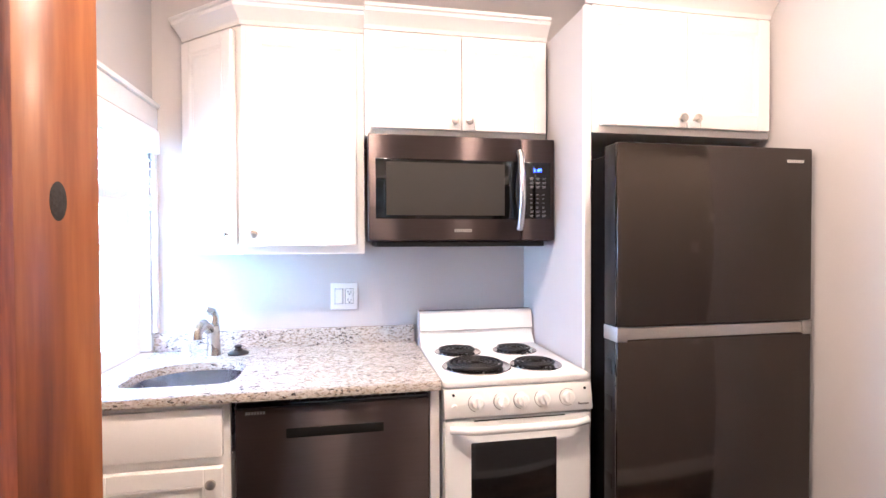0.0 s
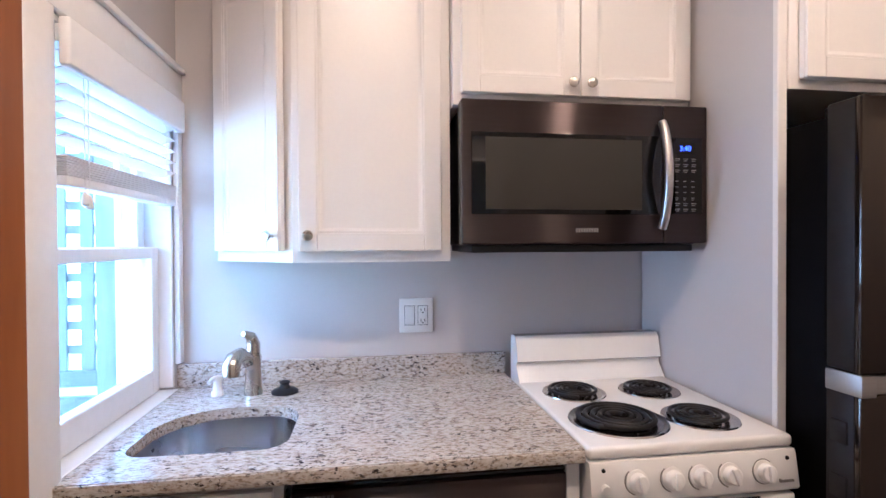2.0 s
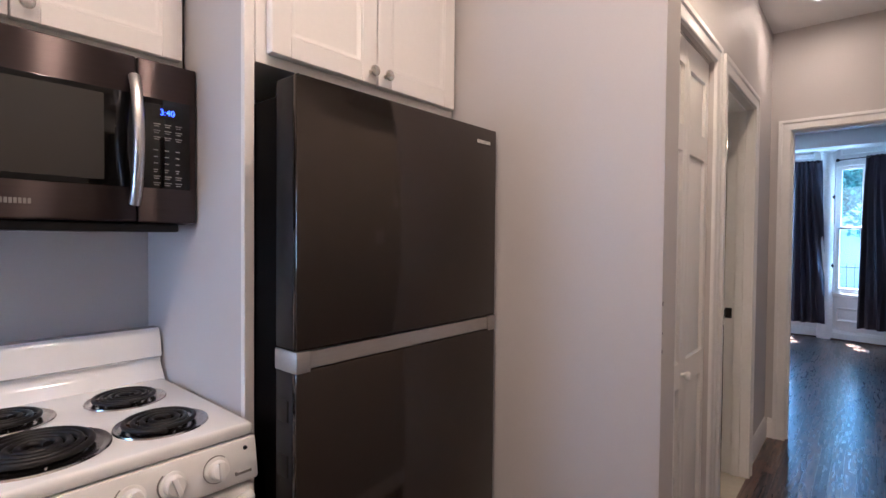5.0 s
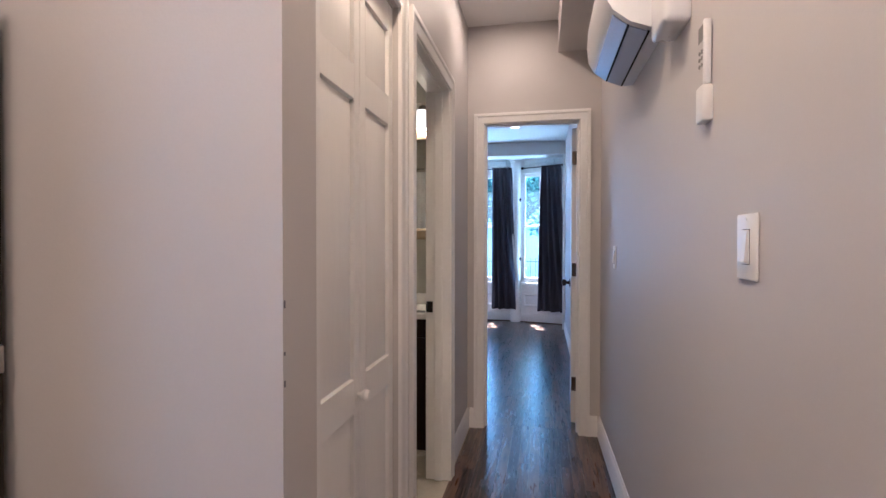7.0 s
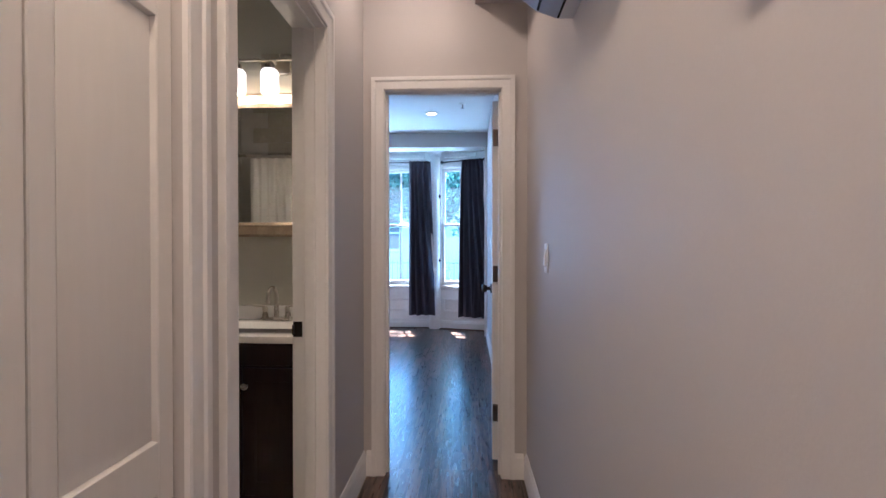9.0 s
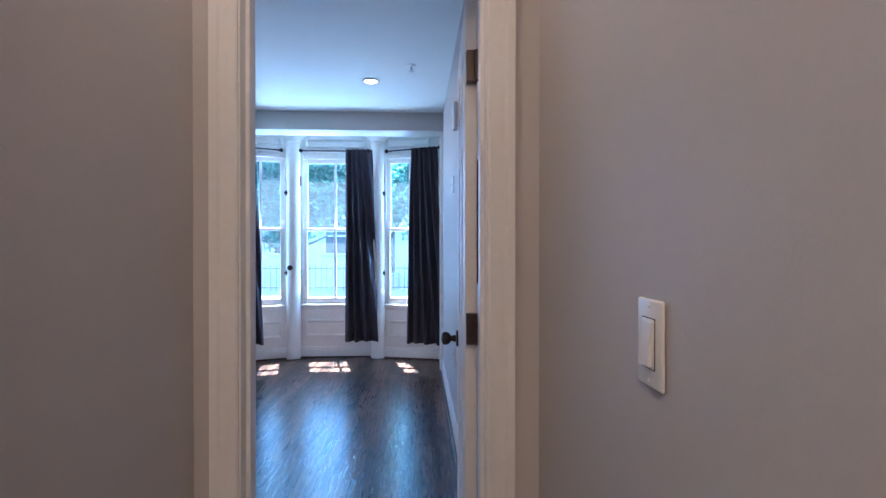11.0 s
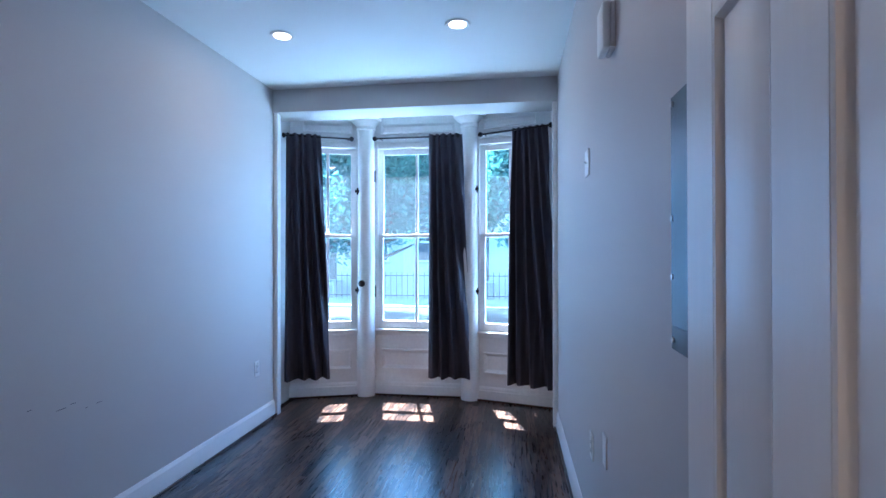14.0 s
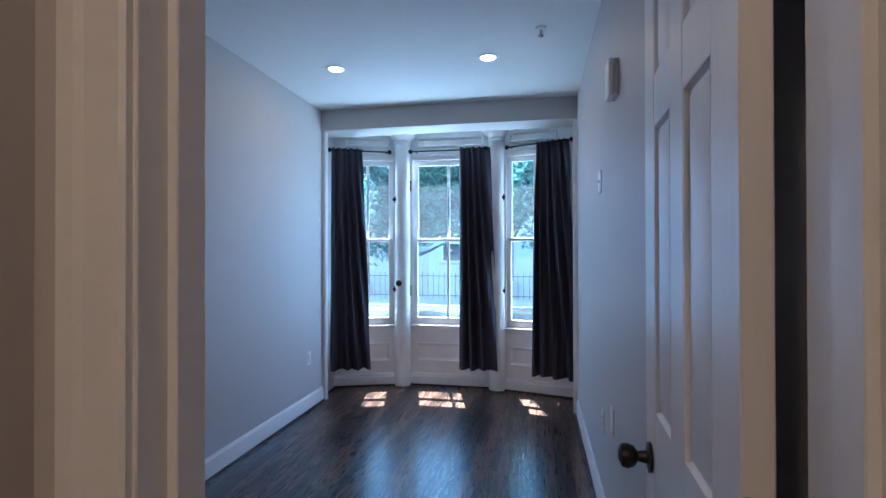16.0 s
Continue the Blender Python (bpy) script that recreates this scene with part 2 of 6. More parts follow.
TILE = material("beige_tile", (0.50, 0.46, 0.38), 0.25, vary=0.05, scale=4, fine=30, bump=0.02)
GROUT = material("grout", (0.55, 0.53, 0.48), 0.8, vary=0.05)
SHADE = glow("frosted_lamp_glass", (1.0, 0.80, 0.60), 0.085)
LAMP_FACE = glow("downlight_lens", (1.0, 0.88, 0.74), 0.6)
PANE = glass_material("window_glass", (0.70, 0.90, 1.0), haze=0.012)
KITCHEN_PANE = glass_material("kitchen_window_glass", (0.68, 0.88, 1.0))
SHOWER = material("shower_curtain_cloth", (0.75, 0.74, 0.7), 0.7, vary=0.02)
GREY_METAL = material("grey_panel_paint", (0.022, 0.026, 0.034), 0.36, metal=0.1, vary=0.06)
AC_WHITE = material("air_conditioner_plastic", (0.78, 0.78, 0.79), 0.3, vary=0.01, bump=0.01)
AC_GREY = material("air_conditioner_flap", (0.42, 0.43, 0.50), 0.35, vary=0.03, bump=0.01)
BLIND = material("blind_slat_white", (0.82, 0.82, 0.83), 0.4, vary=0.015)
DECK_WOOD = material("weathered_fence_wood", (0.30, 0.30, 0.31), 0.8, vary=0.1, scale=8, fine=60, stretch=(1, 1, 0.15), bump=0.3)
IRON = material("black_iron", (0.02, 0.02, 0.02), 0.5, metal=0.5)
STUCCO = material("pale_stucco", (0.62, 0.60, 0.56), 0.9, vary=0.05, scale=0.8, fine=12, bump=0.3)
BRICK_FAR = material("painted_brick_far", (0.50, 0.48, 0.46), 0.9, vary=0.06, scale=1.2, fine=14, bump=0.3)
DARK_PANE = material("far_window_pane", (0.05, 0.06, 0.07), 0.1, vary=0.2, bump=0)
ASPHALT = material("asphalt", (0.055, 0.055, 0.055), 0.9, vary=0.12, scale=2, fine=40, bump=0.3)
CONCRETE = material("concrete", (0.42, 0.41, 0.39), 0.85, vary=0.07, scale=2, fine=30, bump=0.3)
GRASS = material("ground_green", (0.06, 0.09, 0.035), 0.95, vary=0.25, scale=3, fine=30, bump=0.6)
BARK = material("bark", (0.10, 0.08, 0.06), 0.95, vary=0.2, scale=10, fine=40, bump=0.8, stretch=(1, 1, 0.2))
LEAF = leaf_material("tree_leaf", (0.075, 0.17, 0.145), (0.16, 0.31, 0.265))
FLOOR_WOOD = wood_material("dark_oak_floor", [(0.24, (0.006, 0.0035, 0.003)), (0.5, (0.034, 0.017, 0.011)), (0.84, (0.115, 0.060, 0.038))], 0.27, 26.0, "x", random_tone=0.7, ring=8, bump=0.30, coat=0.35, flow=0.10, figure=0.22)
FLOOR_GAP = material("floor_seam", (0.01, 0.007, 0.005), 0.8, bump=0)
ENTRY_STILE = wood_material("red_stained_pine", [(0.25, (0.10, 0.024, 0.007)), (0.5, (0.20, 0.058, 0.015)), (0.8, (0.34, 0.125, 0.036))], 0.3, 11.0, "z", ring=2.2, bump=0.05, coat=0.5)
ENTRY_PANEL = wood_material("red_mahogany_veneer", [(0.25, (0.085, 0.018, 0.006)), (0.5, (0.15, 0.034, 0.010)), (0.8, (0.22, 0.058, 0.018))], 0.3, 60.0, "z", ring=1.0, bump=0.1, coat=0.5)
KNOT = material("dark_knot_wood", (0.02, 0.016, 0.014), 0.7, vary=0.3, scale=60, fine=300, bump=0.9)
SCUFF = material("dark_scuff", (0.12, 0.12, 0.15), 0.7)
RUBBER = material("black_rubber", (0.012, 0.012, 0.013), 0.5)
SINK_STEEL = material("sink_steel", (0.60, 0.59, 0.59), 0.27, metal=1.0, vary=0.05, scale=10, fine=220, bump=0.03, stretch=(0.15, 1, 1))
# black for strips that paint the shade inside gaps, slots and recesses
GAP_SHADE = material("gap_shade_black", (0.01, 0.01, 0.01), 0.7, bump=0)

for dull, level in ((FRIDGE_SIDE, 0.04), (BLACK_PLASTIC, 0.22), (GAP_SHADE, 0.1), (CURTAIN, 0.3), (ESPRESSO, 0.2), (DOOR_CORE, 0.25)):
    dull.node_tree.nodes["Principled BSDF"].inputs["Specular IOR Level"].default_value = level
brushed = BLACK_STEEL.node_tree
along = brushed.nodes.new("ShaderNodeTangent")
along.direction_type, along.axis = "RADIAL", "Z"
brushed.links.new(along.outputs[0], brushed.nodes["Principled BSDF"].inputs["Tangent"])
brushed.nodes["Principled BSDF"].inputs["Anisotropic"].default_value = 1.0
brushed.nodes["Principled BSDF"].inputs["Anisotropic Rotation"].default_value = 0.25

# ---- building helpers ----
ORIGIN = {}


def box(bm, x0, x1, y0, y1, z0, z1, bevel=0.0, segs=2):
    got = bmesh.ops.create_cube(bm, size=1.0, matrix=Matrix.LocRotScale(((x0 + x1) / 2, (y0 + y1) / 2, (z0 + z1) / 2), None, (abs(x1 - x0), abs(y1 - y0), abs(z1 - z0))))
    if bevel:
        vs = set(got["verts"])
        es = [e for e in bm.edges if e.verts[0] in vs and e.verts[1] in vs]
        bmesh.ops.bevel(bm, geom=es, offset=bevel, segments=segs, profile=0.5, affect="EDGES")
    return bm


def solid(x0, x1, y0, y1, z0, z1, bevel=0.0, segs=2):
    return box(bmesh.new(), x0, x1, y0, y1, z0, z1, bevel, segs)


def tube(bm, a, b, r0, r1=None, sides=20, caps=True):
    a, b = Vector(a), Vector(b)
    m = Matrix.Translation((a + b) / 2) @ (b - a).to_track_quat("Z", "Y").to_matrix().to_4x4()
    bmesh.ops.create_cone(bm, cap_ends=caps, segments=sides, radius1=r0, radius2=r0 if r1 is None else r1, depth=(b - a).length, matrix=m)
    return bm


def ball(bm, c, r, sx=1, sy=1, sz=1, u=16, v=10):
    bmesh.ops.create_uvsphere(bm, u_segments=u, v_segments=v, radius=r, matrix=Matrix.LocRotScale(c, None, (sx, sy, sz)))
    return bm


def lathe(bm, profile, centre, m=None, sides=24):
    """Turns a profile of (radius, height) round the upright axis through centre, then applies m."""
    rings = []
    m = m or Matrix.Identity(4)
    for r, h in profile:
        rings.append([bm.verts.new(m @ Vector((centre[0] + r * math.cos(6.283185 * k / sides), centre[1] + r * math.sin(6.283185 * k / sides), centre[2] + h))) for k in range(sides)])
    for lo, hi in zip(rings, rings[1:]):
        for k in range(sides):
            bm.faces.new((lo[k], lo[(k + 1) % sides], hi[(k + 1) % sides], hi[k]))
    bm.faces.new(rings[0][::-1])
    bm.faces.new(rings[-1])
    return bm


def sweep(bm, points, r, sides=10):
    """A bent round bar through the points."""
    pts = [Vector(p) for p in points]
    rings, up = [], None
    for i, p in enumerate(pts):
        d = (pts[min(i + 1, len(pts) - 1)] - pts[max(i - 1, 0)]).normalized()
        if up is None:
            up = Vector((0, 0, 1)) if abs(d.z) < 0.9 else Vector((1, 0, 0))
        side = d.cross(up).normalized()
        up = side.cross(d).normalized()
        rr = r[i] if isinstance(r, (list, tuple)) else r
        rings.append([bm.verts.new(p + rr * (math.cos(6.283185 * k / sides) * side + math.sin(6.283185 * k / sides) * up)) for k in range(sides)])
    for lo, hi in zip(rings, rings[1:]):
        for k in range(sides):
            bm.faces.new((lo[k], lo[(k + 1) % sides], hi[(k + 1) % sides], hi[k]))
    bm.faces.new(rings[0][::-1])
    bm.faces.new(rings[-1])
    return bm


def extrude_outline(bm, outline, place):
    """A prism from a closed outline: place(u, v, side) gives the point for side 0 and 1."""
    a = [bm.verts.new(place(u, v, 0)) for u, v in outline]
    b = [bm.verts.new(place(u, v, 1)) for u, v in outline]
    n = len(outline)
    for k in range(n):
        bm.faces.new((a[k], a[(k + 1) % n], b[(k + 1) % n], b[k]))
    bm.faces.new(a[::-1])
    bm.faces.new(b)
    return bm


def finish(name, bm, mat, smooth=None):
    bmesh.ops.recalc_face_normals(bm, faces=bm.faces)
    me = bpy.data.meshes.new(name)
    bm.to_mesh(me)
    bm.free()
    me.materials.append(mat)
    if smooth:
        for p in me.polygons:
            p.use_smooth = True
        me.set_sharp_from_angle(angle=radians(smooth))
    return me


def thing(name, base, label, category, group="", kind=""):
    """An Empty at the base of a thing, that carries its parts."""
    ob = new(name)
    ob.location = base
    ob.empty_display_size = 0.05
    ORIGIN[ob.name] = Vector(base)
    return tagged(ob, label, category, group, kind)


def part(name, bm, mat, parent, label="", smooth=35):
    """One mesh under a thing or part; the bmesh is given in world metres."""
    o = ORIGIN[parent.name]
    bmesh.ops.translate(bm, verts=bm.verts, vec=-o)
    ob = new(name, finish(name, bm, mat, smooth))
    ob.parent = parent
    ORIGIN[ob.name] = o
    if label:
        ob["label"] = label
    return ob


def single(name, bm, mat, label="", category="", group="", kind="", smooth=35):
    """A thing or a piece of the setting that is one mesh."""
    ob = new(name, finish(name, bm, mat, smooth))
    ORIGIN[ob.name] = Vector((0, 0, 0))
    return tagged(ob, label, category, group, kind)


def moved(bm, m):
    bmesh.ops.transform(bm, matrix=m, verts=bm.verts)
    return bm


def structure(name, bm, mat, label, category, smooth=35):
    return single(name, bm, mat, label, category, kind="structure", smooth=smooth)


def raised_panel(w, h, depth, out, margin=0.03):
    """A raised field from 0,0 to w,h in x and z; its rim lies at y=0 and its face at y=-out."""
    bm = bmesh.new()
    rim = [(0, 0), (w, 0), (w, h), (0, h)]
    inn = [(margin, margin), (w - margin, margin), (w - margin, h - margin), (margin, h - margin)]
    back = [bm.verts.new((x, depth, z)) for x, z in rim]
    a = [bm.verts.new((x, 0, z)) for x, z in rim]
    b = [bm.verts.new((x, -out, z)) for x, z in inn]
    for k in range(4):
        j = (k + 1) % 4
        bm.faces.new((a[k], a[j], b[j], b[k]))
        bm.faces.new((back[k], back[j], a[j], a[k]))
    bm.faces.new(b)
    bm.faces.new(back[::-1])
    return bm


def bead(w, h, wide, out):
    """A sloped moulding frame inside the rectangle 0,0 to w,h: high at the outer rim, low at the inner."""
    bm = bmesh.new()
    rows = [(0.0, 0.0), (0.0, -out), (wide * 0.35, -out * 0.9), (wide * 0.55, -out * 0.45), (wide, -out * 0.1), (wide, 0.0)]
    rings = []
    for d, y in rows:
        rings.append([bm.verts.new(v) for v in ((d, y, d), (w - d, y, d), (w - d, y, h - d), (d, y, h - d))])
    for lo, hi in zip(rings, rings[1:]):
        for k in range(4):
            j = (k + 1) % 4
            bm.faces.new((lo[k], lo[j], hi[j], hi[k]))
    return bm


def panelled_leaf(parent, m, w, h, thick, columns, rows, mat, recess=0.009, margin=0.028, bead_wide=0.012):
    """A stile-and-rail door leaf in the plane y=0 (face at y=0, looking to -y), from 0,0 to w,h; columns and rows are the panel spans."""
    frame_bm = bmesh.new()
    xs = [0.0] + [v for c in columns for v in c] + [w]
    zs = [0.0] + [v for r in rows for v in r] + [h]
    for i in range(0, len(xs), 2):
        box(frame_bm, xs[i], xs[i + 1], 0, thick, 0, h, 0.002, 1)
    for c in columns:
        for i in range(0, len(zs), 2):
            box(frame_bm, c[0], c[1], 0.0004, thick - 0.0004, zs[i], zs[i + 1])
    part("leaf_frame", moved(frame_bm, m), mat, parent)
    for c in columns:
        for r in rows:
            pw, ph = c[1] - c[0], r[1] - r[0]
            bm = raised_panel(pw, ph, thick - 2 * recess - 0.003, recess * 0.7, margin)
            moved(bm, Matrix.Translation((c[0], recess, r[0])))
            part("panel", moved(bm, m), mat, parent)
            bm = bead(pw, ph, bead_wide, recess)
            moved(bm, Matrix.Translation((c[0], recess, r[0])))
            part("panel_moulding", moved(bm, m), mat, parent)


def casing_profile(w, t):
    """Section of a moulded door casing: across its width, and its stand from the wall."""
    return [(0, 0), (0, t * 0.55), (w * 0.08, t * 0.7), (w * 0.22, t * 0.62), (w * 0.38, t * 0.66), (w * 0.62, t * 0.72), (w * 0.72, t * 0.95), (w * 0.86, t), (w, t * 0.92), (w, 0)]


def casing(name, u0, u1, top, w, t, place, label):
    """Moulded casing round an opening from u0 to u1, mitred at the top. place(u, stand, z) gives the point."""
    bm = bmesh.new()
    prof = casing_profile(w, t)
    rings = []
    for corner in range(4):
        ring = []
        for d, s in prof:
            u = u0 - d if corner in (0, 1) else u1 + d
            z = 0.0 if corner in (0, 3) else top + d
            ring.append(bm.verts.new(place(u, s, z)))
        rings.append(ring)
    n = len(prof)
    for lo, hi in zip(rings, rings[1:]):
        for k in range(n):
            bm.faces.new((lo[k], lo[(k + 1) % n], hi[(k + 1) % n], hi[k]))
    bm.faces.new(rings[0])
    bm.faces.new(rings[-1][::-1])
    return structure(name, bm, TRIM, label, "trim", smooth=25)


BASE_SECTION = [(0, 0), (0.016, 0), (0.016, 0.085), (0.013, 0.095), (0.013, 0.108), (0.007, 0.122), (0.004, 0.132), (0, 0.132)]


def baseboard(name, a, b, normal, label="white painted moulded baseboard along the wall", scale=1.0):
    a, b, nrm = Vector((*a, 0)), Vector((*b, 0)), Vector((*normal, 0))
    bm = extrude_outline(bmesh.new(), [(d, z * scale) for d, z in BASE_SECTION], lambda u, v, s: (b if s else a) + nrm * u + Vector((0, 0, v)))
    return structure(name, bm, TRIM, label, "baseboard", smooth=20)


def screw(parent, c, axis, r=0.003):
    d = Vector(axis) * 0.0012
    return part("screw", tube(bmesh.new(), Vector(c) - d, Vector(c) + d, r, sides=10), PLASTIC, parent)

# ---- setting: walls, ceilings, openings ----
CEILING = 2.70
XW, XF, YB = -0.69, 1.685, 2.125      # kitchen: window wall, fridge-side wall, back wall
YL, XD = 0.872, 4.30                  # passage: closet side wall, end wall with the door
RX0, RY0, RY1 = 4.385, 0.082, 2.392    # front room


def wall(name, parts, mat=WALL, label="smooth light grey painted plaster wall"):
    bm = bmesh.new()
    for p in parts:
        box(bm, *p)
    return structure(name, bm, mat, label, "wall")


wall("wall_kitchen_back", [(XW - 0.15, 1.80, YB, YB + 0.12, 0, CEILING)])
WY0, WY1, WZ0, WZ1 = 1.475, 2.085, 0.905, 1.82
wall("wall_kitchen_window", [(XW - 0.15, XW, -0.12, WY0, 0, CEILING), (XW - 0.15, XW, WY1, YB, 0, CEILING), (XW - 0.15, XW, WY0, WY1, 0, WZ0 - 0.03), (XW - 0.15, XW, WY0, WY1, WZ1, CEILING)])
EX0, EX1 = -0.655, 0.30
SKEW = 0.028                          # the passage wall closes in a little towards the room
wall("wall_south", [(XW, EX0, -0.12, 0, 0, CEILING), (EX1, 2.1, -0.12, 0, 0, CEILING), (EX0, EX1, -0.12, 0, 2.06, CEILING)])
structure("wall_passage_south", extrude_outline(bmesh.new(), [(2.1, 0), (XD, SKEW), (XD, -0.12), (2.1, -0.12)], lambda u, v, s: Vector((u, v, CEILING * s))), WALL, "smooth light grey painted plaster wall", "wall", smooth=None)
wall("wall_fridge_side", [(XF, XF + 0.115, 0.783, YB, 0, CEILING)])
BX0, BX1, CX0, CX1, DTOP = 2.80, 3.525, 1.980, 2.600, 2.045
wall("wall_passage_closet_side", [(XF + 0.115, CX0, YL, YL + 0.12, 0, CEILING), (CX1, BX0, YL, YL + 0.12, 0, CEILING), (BX1, BX1 + 0.06, YL, YL + 0.12, 0, CEILING), (BX1 + 0.06, XD, YL + 0.02, YL + 0.12, 0, CEILING), (CX0, CX1, YL, YL + 0.12, DTOP, CEILING), (BX0, BX1, YL, YL + 0.12, DTOP, CEILING)])
DY0, DY1 = 0.16, 0.780
wall("wall_passage_end", [(XD, RX0, -0.12, DY0, 0, CEILING), (XD, RX0, DY1, RY1 + 0.12, 0, CEILING), (XD, RX0, DY0, DY1, DTOP, CEILING)])
wall("wall_room_south", [(RX0, 8.285, RY0 - 0.15, RY0, 0, CEILING), (8.285, 8.72, RY0 - 0.20, RY0 - 0.055, 0, CEILING)])
wall("wall_room_north", [(RX0, 8.285, RY1, RY1 + 0.20, 0, CEILING), (8.285, 8.72, RY1 + 0.072, RY1 + 0.20, 0, CEILING)])
wall("wall_bath_north", [(1.80, XD, 2.62, 2.74, 0, CEILING)], BATH_WALL, "beige painted bathroom wall")
wall("wall_bath_west", [(1.86, 1.98, 0.992, 2.62, 0, CEILING)], BATH_WALL, "beige painted bathroom wall")
wall("wall_bath_lining", [(XD - 0.006, XD - 0.001, 0.998, 2.62, 0, CEILING)], BATH_WALL, "beige painted bathroom wall behind the vanity")
wall("closet_back", [(1.80, 2.62, 0.998, 1.04, 0, CEILING)], WALL, "plain closet back wall")
wall("wall_hall_outside", [(-1.6, 1.4, -2.2, -2.1, 0, CEILING), (-1.6, -1.5, -2.1, -0.12, 0, CEILING), (1.3, 1.4, -2.1, -0.12, 0, CEILING)], WALL, "plain hallway wall outside the entrance")
# unseen wall, added only to keep the sun off outside the kitchen window
wall("wall_sun_block", [(XW - 0.15, XW + 0.05, -2.3, 2.75, CEILING + 0.1, 5.4)], STUCCO, "unseen plain wall added to shade the ground outside the kitchen window")
structure("ceiling", solid(-1.7, RX0, -2.3, 2.75, CEILING, CEILING + 0.1), CEIL, "flat white painted ceiling", "ceiling")
structure("ceiling_room", solid(RX0, 9.085, RY0 - 0.3, RY1 + 0.3, CEILING, CEILING + 0.1), CEIL, "flat white painted ceiling of the front room", "ceiling")
structure("bulkhead", solid(XF + 0.1, XD, 0, 0.30, 2.49, CEILING, 0.003), WALL, "boxed bulkhead painted like the wall, under the ceiling", "bulkhead")
structure("beam_bay", solid(8.21, 8.50, RY0 - 0.05, RY1 + 0.07, 2.51, CEILING, 0.003), WALL, "painted beam across the bay window opening", "beam")
structure("subfloor", solid(-1.7, 9.2, -2.3, 2.75, -0.12, -0.012), FLOOR_GAP, "dark sub-floor under the boards", "floor")

# passage and room baseboards
baseboard("baseboard_south", (EX1 + 0.085, 0), (2.1, 0), (0, 1))
baseboard("baseboard_south_end", (2.1, 0), (XD, SKEW), (0, 1))
baseboard("baseboard_closet_side", (BX1 + 0.07, YL + 0.02), (XD, YL + 0.02), (0, -1))
baseboard("baseboard_room_north", (RX0, RY1), (8.226, RY1), (0, -1))
baseboard("baseboard_room_south", (RX0 + 0.05, RY0), (8.226, RY0), (0, 1))
for nm, y0, y1 in (("shoe_strip_north", RY1 - 0.032, RY1 - 0.0165), ("shoe_strip_south", RY0 + 0.0165, RY0 + 0.032)):
    structure(nm, solid(RX0, 8.28, y0, y1, 0, 0.017, 0.005), FLOOR_WOOD, "dark stained shoe moulding along the baseboard", "trim")
baseboard("baseboard_end_left", (XD, DY1 + 0.067), (XD, YL + 0.004), (-1, 0))
baseboard("baseboard_end_right", (XD, SKEW + 0.016), (XD, DY0 - 0.067), (-1, 0))

# door casings
casing("casing_room_door", DY0, DY1, DTOP, 0.067, 0.02, lambda u, s, z: (XD - s, u, z), "white painted moulded casing round the room doorway")
casing("casing_room_door_inside", DY0, DY1, DTOP, 0.072, 0.013, lambda u, s, z: (RX0 + s, u, z), "white painted moulded casing inside the room doorway")
casing("casing_closet", CX0, CX1, DTOP, 0.07, 0.02, lambda u, s, z: (u, YL - s, z), "white painted moulded casing round the closet")
casing("casing_bath_door", BX0, BX1, DTOP, 0.07, 0.02, lambda u, s, z: (u, YL - s, z), "white painted moulded casing round the bathroom doorway")
casing("casing_entrance", EX0, EX1, 2.06, 0.08, 0.02, lambda u, s, z: (u, s, z), "white painted moulded casing round the entrance")


def jamb(name, parts, label):
    bm = bmesh.new()
    for p in parts:
        box(bm, *p, 0.0015, 1)
    return structure(name, bm, TRIM, label, "door frame")


jamb("jamb_room_door", [(XD - 0.003, RX0 + 0.003, DY1 - 0.004, DY1 + 0.002, 0, DTOP), (XD - 0.003, RX0 + 0.055, DY0 - 0.060, DY0 + 0.004, 0, DTOP), (XD - 0.0025, RX0 + 0.0025, DY0, DY1, DTOP - 0.004, DTOP + 0.002),
     (XD + 0.035, XD + 0.078, DY1 - 0.015, DY1 - 0.003, 0, DTOP - 0.001), (XD + 0.035, XD + 0.078, DY0 + 0.003, DY0 + 0.015, 0, DTOP), (XD + 0.035, XD + 0.078, DY0 + 0.012, DY1 - 0.012, DTOP - 0.012, DTOP)], "white painted door jamb with a stop")
jamb("jamb_bath_door", [(BX1 - 0.004, BX1 + 0.002, YL - 0.003, YL + 0.124, 0, DTOP), (BX0 - 0.002, BX0 + 0.004, YL - 0.003, YL + 0.124, 0, DTOP), (BX0, BX1, YL - 0.0025, YL + 0.1235, DTOP - 0.004, DTOP + 0.002),
     (BX1 - 0.015, BX1 - 0.003, YL + 0.035, YL + 0.075, 0, DTOP - 0.001), (BX0 + 0.003, BX0 + 0.015, YL + 0.035, YL + 0.075, 0, DTOP), (BX0 + 0.012, BX1 - 0.012, YL + 0.035, YL + 0.075, DTOP - 0.012, DTOP)], "white painted bathroom door jamb with a stop")
jamb("jamb_entrance", [(EX1 - 0.004, EX1 + 0.002, -0.124, 0.003, 0, 2.06), (EX0 - 0.002, EX0 + 0.004, -0.124, 0.003, 0, 2.06), (EX0, EX1, -0.1235, 0.0025, 2.056, 2.062)], "white painted entrance jamb")

# ---- kitchen ----


def round_knob(parent, c, d, mat=NICKEL, r=0.0155, name="knob"):
    """A mushroom knob at c that stands out along d."""
    m = Matrix.Translation(c) @ Vector(d).to_track_quat("Z", "Y").to_matrix().to_4x4()
    return part(name, lathe(bmesh.new(), [(0.006, 0), (0.0055, 0.012), (r * 0.7, 0.015), (r, 0.02), (r * 0.95, 0.025), (r * 0.55, 0.028)], (0, 0, 0), m, 18), mat, parent, "round brushed nickel knob")


